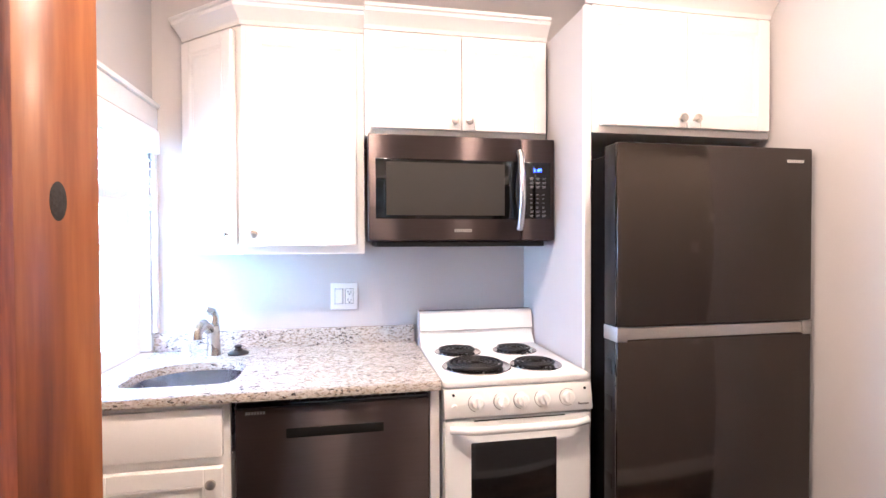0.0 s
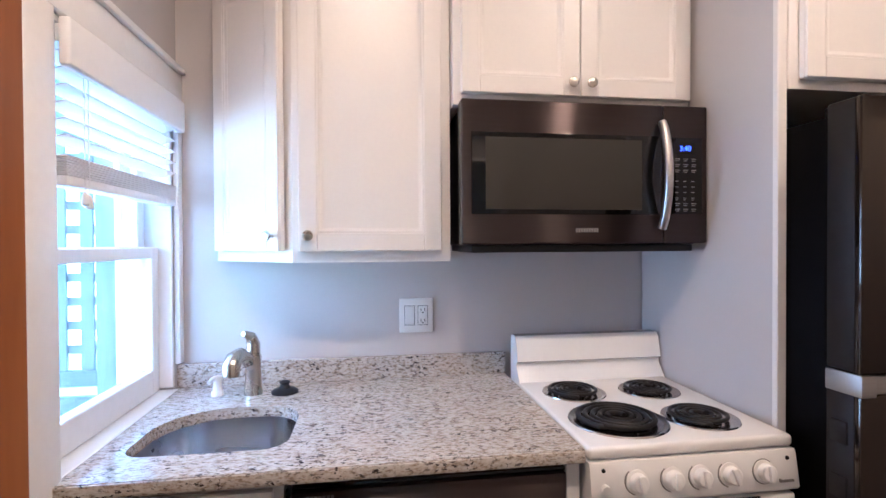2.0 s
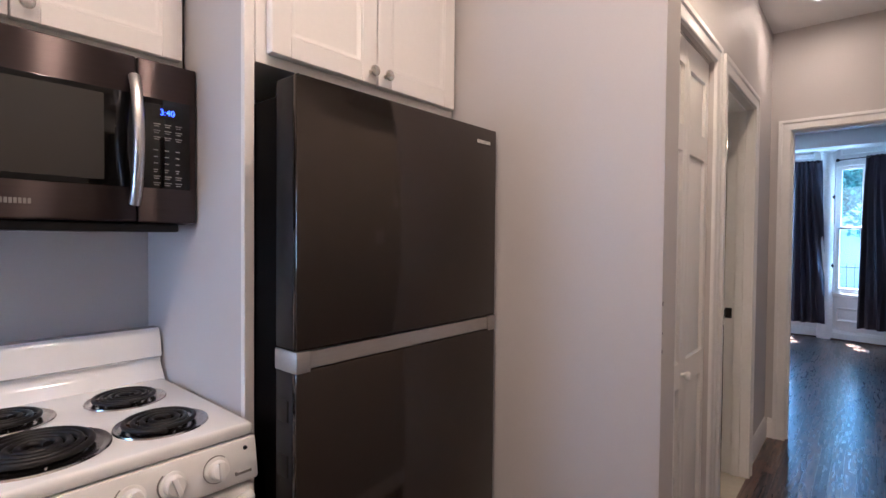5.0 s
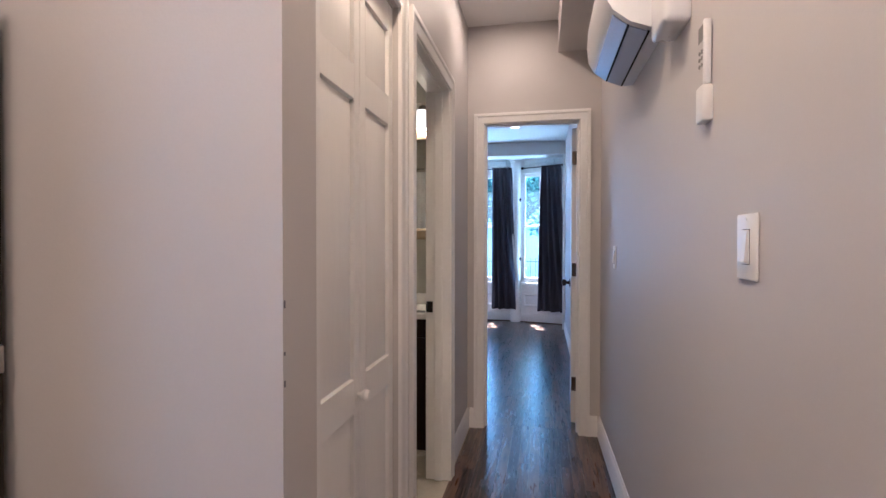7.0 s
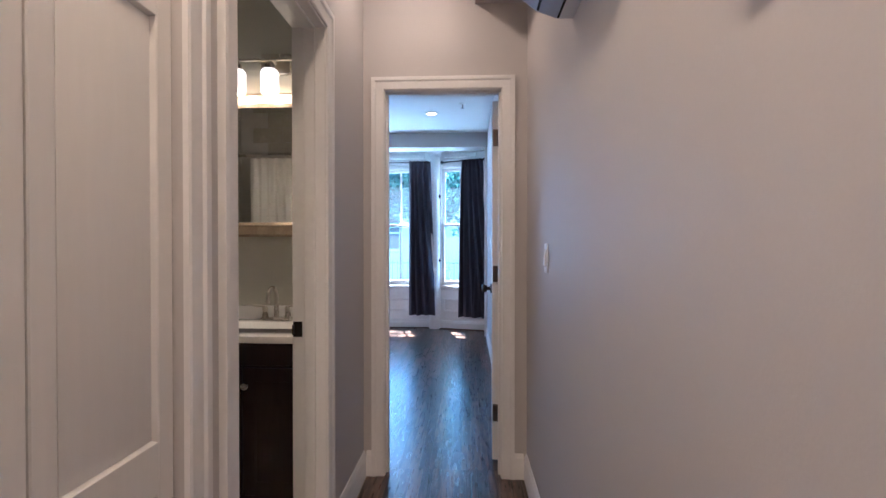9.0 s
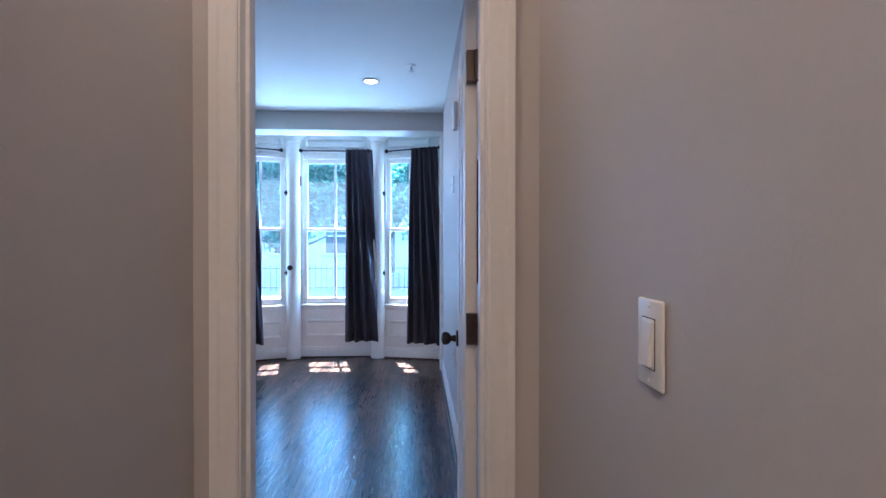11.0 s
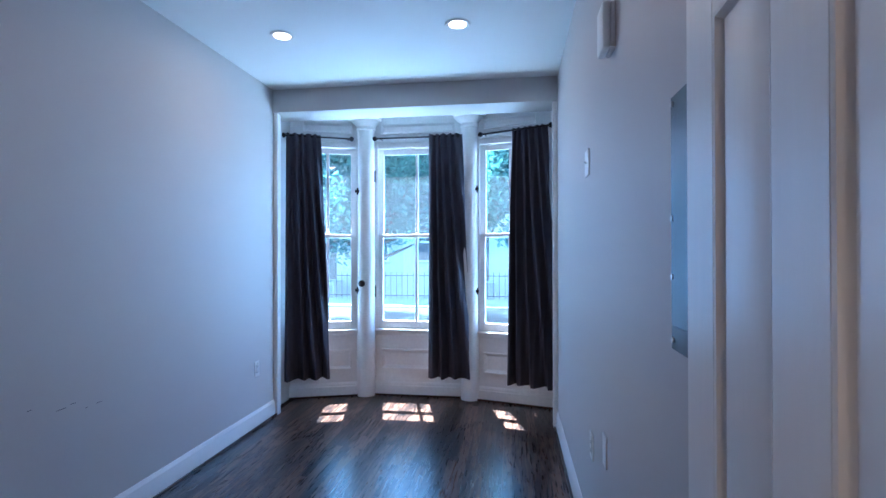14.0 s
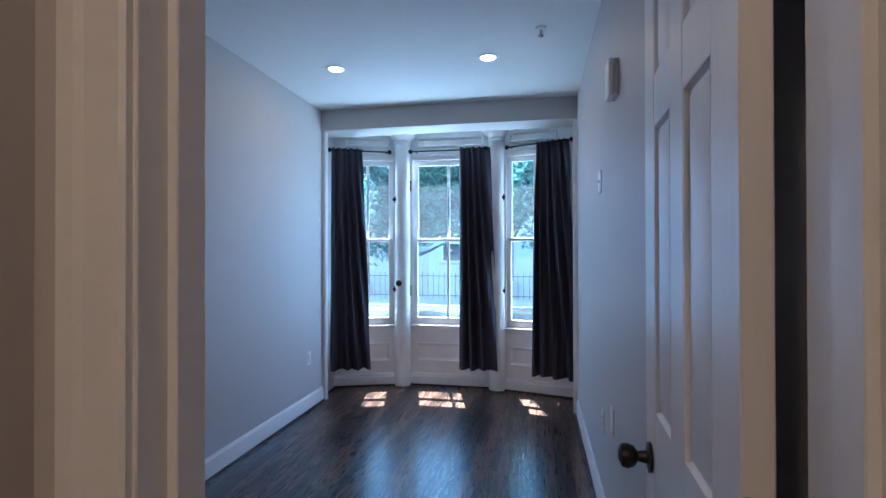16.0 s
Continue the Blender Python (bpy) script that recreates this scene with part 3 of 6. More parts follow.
def cabinet_door(parent, m, w, h, knob_at):
    """A shaker-like door with a bead and a raised field; m brings x, -y (out), z to its place."""
    door = part("door", moved(solid(0, w, -0.019, -0.002, 0, h, 0.002, 1), m), CABINET, parent)
    st = 0.052
    bm = bmesh.new()
    for p in ((0, st, 0, h), (w - st, w, 0, h), (st, w - st, 0, st), (st, w - st, h - st, h)):
        box(bm, p[0], p[1], -0.027, -0.019, p[2], p[3], 0.002, 1)
    part("door_frame", moved(bm, m), CABINET, door)
    bm = moved(bead(w - 2 * st, h - 2 * st, 0.016, 0.007), Matrix.Translation((st, -0.0192, st)))
    part("panel_moulding", moved(bm, m), CABINET, door)
    if knob_at:
        c = m @ Vector((knob_at[0], -0.027, knob_at[1]))
        round_knob(door, c, m.to_3x3() @ Vector((0, -1, 0)))
    return door


def crown(parent, pts):
    """Crown moulding along the points (x, y), each with its outward direction, at the cabinet top."""
    prof = [(0, 0), (0.008, 0.0), (0.012, 0.014), (0.030, 0.038), (0.048, 0.054), (0.050, 0.066), (0.058, 0.07), (0.058, 0.082), (0, 0.082)]
    bm = bmesh.new()
    rings = [[bm.verts.new((x + nx * d, y + ny * d, 2.185 + z)) for d, z in prof] for x, y, nx, ny in pts]
    n = len(prof)
    for lo, hi in zip(rings, rings[1:]):
        for k in range(n):
            bm.faces.new((lo[k], lo[(k + 1) % n], hi[(k + 1) % n], hi[k]))
    bm.faces.new(rings[0])
    bm.faces.new(rings[-1][::-1])
    part("crown_moulding", bm, CABINET, parent, smooth=20)


def upper_left_cabinet():
    t = thing("wall_cabinet", (0, 2.0, 1.31), "white painted wall cabinet with an angled end door", "cabinet")
    out = [(0.172, YB - 0.002), (0.172, 1.888), (-0.292, 1.888), (-0.565, YB - 0.002)]
    part("body", extrude_outline(bmesh.new(), out, lambda u, v, s: Vector((u, v, 1.303 if not s else 2.19))), CABINET, t, smooth=None)
    cabinet_door(t, Matrix.Translation((-0.272, 1.888, 1.336)), 0.414, 0.83, (0.028, 0.045))
    a, b = Vector((-0.556, 2.111, 0)), Vector((-0.300, 1.8885, 0))
    d = (b - a).normalized()
    m = Matrix.Translation((a.x + d.x * 0.012, a.y + d.y * 0.012, 1.336)) @ Matrix.Rotation(math.atan2(d.y, d.x), 4, "Z")
    cabinet_door(t, m, (b - a).length - 0.03, 0.83, ((b - a).length - 0.055, 0.045))
    crown(t, [(0.172, 1.888, 0, -1), (-0.292, 1.888, -0.42, -1), (-0.565, 2.12, -0.75, -0.8)])


def upper_mid_cabinet():
    t = thing("wall_cabinet", (0.55, 2.0, 1.768), "white two-door wall cabinet above the microwave", "cabinet")
    part("body", solid(0.1745, 0.9305, 1.842, YB - 0.002, 1.766, 2.19, 0.001, 1), CABINET, t)
    cabinet_door(t, Matrix.Translation((0.197, 1.842, 1.797)), 0.360, 0.375, (0.332, 0.035))
    cabinet_door(t, Matrix.Translation((0.561, 1.842, 1.797)), 0.358, 0.375, (0.026, 0.035))
    crown(t, [(0.1745, 1.842, 0, -1), (0.9305, 1.842, 0, -1)])


def fridge_cabinet():
    t = thing("wall_cabinet", (1.3, 1.8, 1.735), "deep white two-door cabinet above the fridge", "cabinet")
    part("body", solid(0.9565, XF - 0.002, 1.492, YB - 0.002, 1.735, 2.19, 0.001, 1), CABINET, t)
    cabinet_door(t, Matrix.Translation((0.982, 1.492, 1.758)), 0.330, 0.412, (0.306, 0.032))
    cabinet_door(t, Matrix.Translation((1.318, 1.492, 1.758)), 0.345, 0.412, (0.026, 0.032))
    crown(t, [(0.93, 1.492, 0, -1), (XF - 0.002, 1.492, 0, -1)])


def side_panel():
    t = thing("partition_panel", (0.944, 1.8, 0), "tall white panel between the stove and the fridge", "panel")
    part("board", solid(0.9345, 0.952, 1.513, YB - 0.002, 0, 2.185, 0.001, 1), WALL, t)
    part("edge_strip", solid(0.9295, 0.9555, 1.495, 1.5125, 0, 2.185, 0.002, 1), CABINET, t)


def microwave():
    t = thing("microwave", (0.556, 1.94, 1.354), "black stainless over-the-range microwave with a curved handle", "microwave")
    x0, x1, y, z0, z1 = 0.182, 0.929, 1.752, 1.354, 1.760
    part("body", solid(x0 + 0.012, x1 - 0.004, y + 0.055, YB - 0.003, z0 - 0.002, z1 - 0.004, 0.003), BLACK_PLASTIC, t)
    door = part("door", solid(x0, x1 - 0.142, y, y + 0.052, z0, z1, 0.006, 3), BLACK_STEEL, t, "black stainless door")
    panel = part("control_panel", solid(x1 - 0.1405, x1, y + 0.001, y + 0.052, z0, z1, 0.005, 3), BLACK_STEEL, t)
    part("window", solid(x0 + 0.028, x1 - 0.150, y - 0.002, y + 0.01, 1.438, 1.668, 0.002), BLACK_GLASS, door, "glossy black door window")
    part("window_screen", solid(x0 + 0.068, x1 - 0.212, y - 0.0035, y - 0.0015, 1.452, 1.654), WINDOW_MESH, door, "grey perforated window screen")
    hb = [(0.779, y - 0.006 - 0.034 * math.sin(math.pi * k / 14) ** 0.7, 1.398 + 0.310 * k / 14) for k in range(15)]
    bm = bmesh.new()
    sweep(bm, hb, 0.0125, 12)
    part("handle", bm, STEEL, door, "curved brushed steel handle", smooth=50)
    bm = bmesh.new()
    for k in range(9):
        box(bm, 0.515 + k * 0.0078, 0.5205 + k * 0.0078, y - 0.0012, y + 0.001, 1.387, 1.399)
    part("logo_mark", bm, PRINT, door)
    part("key_field", solid(x1 - 0.128, x1 - 0.016, y - 0.0005, y + 0.006, 1.440, 1.667, 0.003), BLACK_GLASS, panel)
    part("display", solid(0.818, 0.889, y - 0.0015, y, 1.620, 1.652), BLACK_GLASS, panel)
    text = bpy.data.curves.new("clock_digits", "FONT")
    text.body, text.size, text.align_x, text.extrude = "3:40", 0.021, "CENTER", 0.0003
    dig = new("clock_digits", text)
    dig.data.materials.append(LED_BLUE)
    dig.parent = panel
    dig.matrix_basis = Matrix.Translation(Vector((0.856, y - 0.002, 1.627)) - ORIGIN[panel.name]) @ pose(0, 0, 0, 90)
    bm = bmesh.new()
    for r in range(10):
        for c in range(3):
            if r in (3,):
                continue
            cx, cz = 0.824 + c * 0.026, 1.602 - r * 0.0165
            wd = 0.010 if 3 < r < 8 else 0.016
            box(bm, cx, cx + wd, y - 0.0011, y + 0.001, cz, cz + 0.0025)
            if r not in (4, 5, 6):
                box(bm, cx + 0.001, cx + wd * 0.8, y - 0.0011, y + 0.001, cz - 0.0055, cz - 0.003)
    part("key_print", bm, KEY_PRINT, panel, "pale printed keypad marks")["kind"] = "stuff"
    part("underside", solid(x0 + 0.03, x1 - 0.04, y + 0.012, YB - 0.02, 1.330, 1.3515, 0.004), BLACK_PLASTIC, t)
    for k in range(2):
        part("vent_filter", solid(0.28 + k * 0.30, 0.52 + k * 0.30, 1.86, 2.02, 1.327, 1.3298, 0.001, 1), STEEL, t)


def coil_burner(parent, cx, cy, r, z):
    b = part("burner", lathe(bmesh.new(), [(r * 0.35, -0.012), (r * 0.97, -0.002), (r * 1.10, 0.0035), (r * 1.14, 0.0035), (r * 1.16, 0.0)], (cx, cy, z), sides=36), DRIP, parent, "chromed drip pan with a black coil")
    pts, turns = [], 4.6 if r > 0.1 else 3.7
    n = int(turns * 26)
    for k in range(n + 1):
        a = 6.283 * turns * k / n
        rr = r * (0.17 + 0.78 * k / n)
        pts.append((cx + rr * math.cos(a), cy + rr * math.sin(a), z + 0.0105))
    pts.append((pts[-1][0] * 0.6 + cx * 0.4, pts[-1][1] + 0.01, z + 0.004))
    part("coil", sweep(bmesh.new(), pts, r * 0.066, 8), COIL, b, "black spiral heating coil", smooth=60)
    bm = bmesh.new()
    for k in range(3):
        a = 0.5 + k * 2.094
        tube(bm, (cx, cy, z + 0.003), (cx + r * 0.97 * math.cos(a), cy + r * 0.97 * math.sin(a), z + 0.003), 0.0025, sides=6)
    tube(bm, (cx, cy, z), (cx, cy, z + 0.008), r * 0.13)
    part("coil_support", bm, DRIP, b)


def stove():
    t = thing("electric_stove", (0.668, 1.75, 0), "white enamel electric coil stove beside the counter", "stove")
    x0, x1, yf, z = 0.408, 0.926, 1.452, 0.898
    part("body", solid(x0 + 0.006, x1 - 0.006, yf + 0.02, 2.06, 0.06, 0.868, 0.004), ENAMEL, t)
    part("cooktop", solid(x0, x1, yf - 0.010, 2.03, 0.868, z, 0.011, 4), ENAMEL, t, "white enamel cooktop with rounded edges")
    prof = [(1.962, z - 0.004), (1.985, 0.925), (1.997, 0.940), (1.998, 0.955), (1.985, 0.962), (2.000, 1.028), (2.012, 1.043), (2.055, 1.043), (2.066, 1.03), (2.066, z - 0.03)]
    part("backguard", extrude_outline(bmesh.new(), prof, lambda u, v, s: Vector((x1 - 0.001 if s else x0 + 0.004, u, v))), ENAMEL, t, "sloped white backguard", smooth=50)
    for cx, cy, r in ((0.545, 1.838, 0.082), (0.782, 1.822, 0.078), (0.560, 1.597, 0.108), (0.780, 1.580, 0.082)):
        coil_burner(t, cx, cy, r, z + 0.0006)
    pan = [(yf - 0.012, 0.866), (yf - 0.016, 0.858), (yf - 0.028, 0.782), (yf - 0.022, 0.774), (yf + 0.03, 0.774), (yf + 0.03, 0.866)]
    p = part("control_panel", extrude_outline(bmesh.new(), pan, lambda u, v, s: Vector((x1 - 0.001 if s else x0 + 0.001, u, v))), ENAMEL, t, "white control panel with five knobs", smooth=50)
    tilt = Vector((0, -1, 0.16)).normalized()
    for n, kx in enumerate((0.517, 0.603, 0.672, 0.746, 0.834)):
        c = Vector((kx, yf - 0.0225, 0.822))
        m = Matrix.Translation(c) @ tilt.to_track_quat("Z", "Y").to_matrix().to_4x4()
        kb = part("knob", lathe(bmesh.new(), [(0.026, 0), (0.026, 0.004), (0.0205, 0.006), (0.019, 0.020), (0.016, 0.023)], (0, 0, 0), m, 28), PLASTIC, p, "white stove knob")
        part("pointer", moved(solid(-0.005, 0.005, -0.0185, 0.0185, 0.021, 0.030, 0.002), m @ Matrix.Rotation((0.15, -0.1, 0.05, 0.3, 0.0)[n], 4, "Z")), PLASTIC, kb)
        bm = bmesh.new()
        a0, a1, r1 = (2.2, 4.5, 0.0292) if n < 4 else (0.8, 5.4, 0.0285)
        turn = [a0 + (a1 - a0) * k / 18 for k in range(19)]
        arc = [(0.027 * math.cos(a), 0.027 * math.sin(a)) for a in turn] + [(r1 * math.cos(a), r1 * math.sin(a)) for a in reversed(turn)]
        extrude_outline(bm, arc, lambda u, v, s: m @ Vector((u, v, 0.0008 if s else -0.0006)))
        part("dial_marks", bm, PRINT, p)
    part("indicator_light", tube(bmesh.new(), (0.440, yf - 0.015, 0.850), (0.440, yf - 0.020, 0.849), 0.0045), BLACK_PLASTIC, p)
    part("indicator_light", tube(bmesh.new(), (0.900, yf - 0.015, 0.848), (0.900, yf - 0.020, 0.847), 0.0045), BLACK_PLASTIC, p)
    part("light_button", tube(bmesh.new(), (0.442, yf - 0.016, 0.812), (0.442, yf - 0.030, 0.810), 0.010), PLASTIC, p)
    bm = bmesh.new()
    for k in range(7):
        box(bm, 0.873 + k * 0.0055, 0.877 + k * 0.0055, yf - 0.0285, yf - 0.022, 0.795, 0.800 + 0.003 * (k == 0))
    part("logo_mark", bm, PRINT, p)
    d = part("oven_door", solid(x0 + 0.004, x1 - 0.004, yf - 0.022, yf + 0.018, 0.20, 0.765, 0.008, 3), ENAMEL, t, "white oven door with a dark window")
    hb = [(x0 + 0.02 + 0.478 * k / 16, yf - 0.030 - 0.028 * min(1, math.sin(math.pi * k / 16) * 2.2), 0.742) for k in range(17)]
    part("handle", sweep(bmesh.new(), hb, 0.0135, 10), ENAMEL, d, "white curved oven handle", smooth=60)
    # solid black bar, the shade of the vent openings put in as colour
    part("vent_slot_shade", solid(x0 + 0.1, x1 - 0.1, yf - 0.0235, yf - 0.02, 0.7605, 0.7635), GAP_SHADE, d)
    part("window", solid(x0 + 0.09, x1 - 0.13, yf - 0.0245, yf - 0.015, 0.40, 0.690, 0.003), BLACK_GLASS, d, "dark oven window")
    bm = bmesh.new()
    for zz in (0.48, 0.60):
        for k in range(6):
            box(bm, x0 + 0.10, x1 - 0.14, yf + 0.0 + k * 0.004, yf + 0.002 + k * 0.004, zz, zz + 0.003)
    part("oven_rack", bm, STEEL, d)
    part("drawer", solid(x0 + 0.004, x1 - 0.004, yf - 0.015, yf + 0.018, 0.07, 0.19, 0.006), ENAMEL, t)
    for fx in (x0 + 0.05, x1 - 0.05):
        for fy in (1.5, 2.0):
            part("foot", tube(bmesh.new(), (fx, fy, 0), (fx, fy, 0.061), 0.015), BLACK_PLASTIC, t)


def fridge():
    t = thing("refrigerator", (1.3, 1.6, 0), "black stainless refrigerator with a freezer door above", "refrigerator")
    x0, x1, yf = 0.936, 1.662, 1.288
    part("body", solid(0.960, x1 - 0.004, yf + 0.092, 2.02, 0.03, 1.640, 0.004), FRIDGE_SIDE, t, "matt black cabinet sides")
    up = part("freezer_door", solid(x0, x1, yf, yf + 0.016, 1.078, 1.662, 0.005, 2), FRIDGE_STEEL, t, "black stainless freezer door")
    part("door_core", solid(x0 + 0.001, x1 - 0.001, yf + 0.0165, yf + 0.082, 1.079, 1.661, 0.004, 2), DOOR_CORE, up, "dark moulded door edge")
    part("door_edge", solid(x0 + 0.006, x0 + 0.03, yf + 0.083, yf + 0.091, 1.09, 1.655), FRIDGE_SIDE, up)
    bm = bmesh.new()
    for k in range(8):
        box(bm, 1.560 + k * 0.0085, 1.5665 + k * 0.0085, yf - 0.001, yf + 0.001, 1.612, 1.622)
    part("logo_mark", bm, PALE_PRINT, up)
    lo = part("fridge_door", solid(x0, x1, yf, yf + 0.016, 0.06, 1.035, 0.005, 2), FRIDGE_STEEL, t, "black stainless fridge door")
    part("door_core", solid(x0 + 0.001, x1 - 0.001, yf + 0.0165, yf + 0.082, 0.061, 1.034, 0.004, 2), DOOR_CORE, lo, "dark moulded door edge")
    hnd = part("handle_strip", solid(x0 + 0.002, x1 - 0.001, yf + 0.004, yf + 0.08, 1.0355, 1.0745, 0.002, 1), HANDLE_STEEL, lo, "brushed steel recessed handle strip")
    part("handle_end", solid(x0 - 0.001, x0 + 0.036, yf - 0.002, yf + 0.083, 1.030, 1.0768, 0.003), HANDLE_STEEL, hnd)
    part("handle_end", solid(x1 - 0.036, x1 + 0.0005, yf - 0.002, yf + 0.083, 1.030, 1.0768, 0.003), HANDLE_STEEL, hnd)
    # black filler that darkens the gap between the two doors like shade
    part("door_gap_shade", solid(x0 + 0.003, x1 - 0.003, yf + 0.012, yf + 0.08, 1.0750, 1.0775), GAP_SHADE, up)
    # small blocks added where the door edge carries faint grey reflections
    for zz in (0.92, 0.80, 0.55):
        part("reflection_block", solid(x0 - 0.003, x0 + 0.01, yf + 0.03, yf + 0.07, zz, zz + 0.05, 0.003), DOOR_CORE, lo)
    for fx in (1.0, 1.6):
        part("foot", tube(bmesh.new(), (fx, 1.45, 0), (fx, 1.45, 0.031), 0.02), BLACK_PLASTIC, t)
        part("foot", tube(bmesh.new(), (fx, 1.95, 0), (fx, 1.95, 0.031), 0.02), BLACK_PLASTIC, t)


SX0, SX1, SY0, SY1 = -0.615, -0.262, 1.560, 1.872


def sink_outline(grow=0.0, n=10):
    """A D-shaped bowl: straight in front, rounded back corners, the back left cut round."""
    pts = []
    x0, x1, y0, y1 = SX0 - grow, SX1 + grow, SY0 - grow, SY1 + grow
    for cx, cy, r, a0 in ((x1 - 0.06, y0 + 0.06, 0.06, -90), (x1 - 0.11, y1 - 0.11, 0.11, 0), (x0 + 0.17, y1 - 0.17, 0.17, 90), (x0 + 0.05, y0 + 0.05, 0.05, 180)):
        for k in range(n):
            a = radians(a0 + 90 * k / (n - 1))
            pts.append((cx + r * math.cos(a), cy + r * math.sin(a)))
    return pts


def counter():
    t = thing("countertop", (-0.15, 1.8, 0.865), "speckled beige and black granite countertop with a backsplash", "countertop")
    bm = bmesh.new()
    hole = sink_outline()
    outer = [(XW + 0.001, 1.447), (0.402, 1.447), (0.402, YB - 0.001), (XW + 0.001, YB - 0.001)]
    for z in (0.895, 0.865):
        vo = [bm.verts.new((x, y, z)) for x, y in outer]
        vh = [bm.verts.new((x, y, z)) for x, y in hole]
        es = [bm.edges.new((vo[k], vo[(k + 1) % 4])) for k in range(4)] + [bm.edges.new((vh[k], vh[(k + 1) % len(vh)])) for k in range(len(vh))]
        bmesh.ops.triangle_fill(bm, use_beauty=True, use_dissolve=False, edges=es)
        if z == 0.895:
            top_o, top_h = vo, vh
    for a, b in ((top_o, vo), (top_h, vh)):
        for k in range(len(a)):
            j = (k + 1) % len(a)
            bm.faces.new((a[k], a[j], b[j], b[k]))
    part("slab", bm, GRANITE, t)
    part("front_edge", solid(XW + 0.001, 0.402, 1.441, 1.4468, 0.866, 0.894, 0.0028, 2), GRANITE, t)
    part("backsplash", solid(XW + 0.001, 0.402, YB - 0.022, YB - 0.001, 0.8955, 0.970, 0.0015, 1), GRANITE, t)


def sink():
    t = thing("kitchen_sink", (-0.44, 1.72, 0.70), "stainless steel undermount sink in the granite counter", "sink")
    bm = bmesh.new()
    out = sink_outline(-0.001)
    cx, cy = -0.435, 1.715
    rings = []
    for sc, z in ((1.0, 0.8652), (0.985, 0.80), (0.975, 0.735), (0.94, 0.708), (0.85, 0.700), (0.15, 0.694)):
        rings.append([bm.verts.new((cx + (x - cx) * sc, cy + (y - cy) * sc, z)) for x, y in out])
    for lo, hi in zip(rings, rings[1:]):
        for k in range(len(out)):
            j = (k + 1) % len(out)
            bm.faces.new((lo[k], lo[j], hi[j], hi[k]))
    bm.faces.new(rings[-1])
    part("bowl", bm, SINK_STEEL, t, smooth=60)
    part("drain", lathe(bmesh.new(), [(0.045, 0), (0.043, 0.003), (0.03, 0.001), (0.01, 0.0015)], (cx, cy, 0.6945)), DRIP, t)
    f = thing("kitchen_faucet", (-0.43, 2.0, 0.895), "brushed nickel single-lever kitchen faucet on the counter", "faucet")
    part("body", lathe(bmesh.new(), [(0.028, 0), (0.027, 0.008), (0.023, 0.055), (0.024, 0.095), (0.026, 0.115), (0.018, 0.130)], (-0.430, 2.0, 0.8951)), NICKEL, f, smooth=60)
    pts = [(-0.432, 1.985, 0.985), (-0.440, 1.962, 1.015), (-0.450, 1.925, 1.032), (-0.458, 1.893, 1.028), (-0.462, 1.876, 1.006), (-0.462, 1.874, 0.982)]
    part("spout", sweep(bmesh.new(), pts, [0.018, 0.020, 0.022, 0.024, 0.025, 0.023], 14), NICKEL, f, smooth=60)
    pts = [(-0.430, 2.0, 1.022), (-0.430, 2.004, 1.048), (-0.434, 1.996, 1.072), (-0.444, 1.972, 1.086), (-0.449, 1.962, 1.087)]
    part("lever", sweep(bmesh.new(), pts, [0.022, 0.021, 0.016, 0.010, 0.007], 12), NICKEL, f, smooth=60)
    s = thing("soap_dispenser", (-0.535, 2.0, 0.895), "white soap pump set into the counter", "soap dispenser")
    part("pump", lathe(bmesh.new(), [(0.019, 0), (0.018, 0.012), (0.013, 0.016), (0.012, 0.045), (0.016, 0.05), (0.014, 0.058)], (-0.535, 2.0, 0.8951)), PLASTIC, s, smooth=50)
    part("nozzle", sweep(bmesh.new(), [(-0.535, 2.0, 0.950), (-0.540, 1.975, 0.954), (-0.545, 1.950, 0.946)], 0.006, 8), PLASTIC, s)
    p = thing("sink_stopper", (-0.335, 1.995, 0.895), "black rubber sink stopper lying on the counter", "stopper")
    part("disc", lathe(bmesh.new(), [(0.040, 0), (0.041, 0.006), (0.032, 0.012), (0.018, 0.016), (0.012, 0.026), (0.017, 0.034), (0.010, 0.038)], (-0.335, 1.995, 0.8951)), RUBBER, p)


def sink_cabinet():
    t = thing("base_cabinet", (-0.46, 1.8, 0), "white base cabinet under the kitchen sink", "cabinet")
    part("body", solid(XW + 0.003, -0.252, 1.492, YB - 0.003, 0.09, 0.690, 0.001, 1), CABINET, t)
    part("face_frame", solid(XW + 0.003, -0.252, 1.478, 1.4915, 0.09, 0.8645, 0.001, 1), CABINET, t)
    part("toe_kick", solid(XW + 0.003, -0.252, 1.54, 1.56, 0, 0.0895), CABINET, t)
    part("drawer_front", solid(XW + 0.05, -0.272, 1.458, 1.4775, 0.70, 0.848, 0.004), CABINET, t)
    cabinet_door(t, Matrix.Translation((XW + 0.05, 1.478, 0.11)), 0.368, 0.56, (0.34, 0.52))


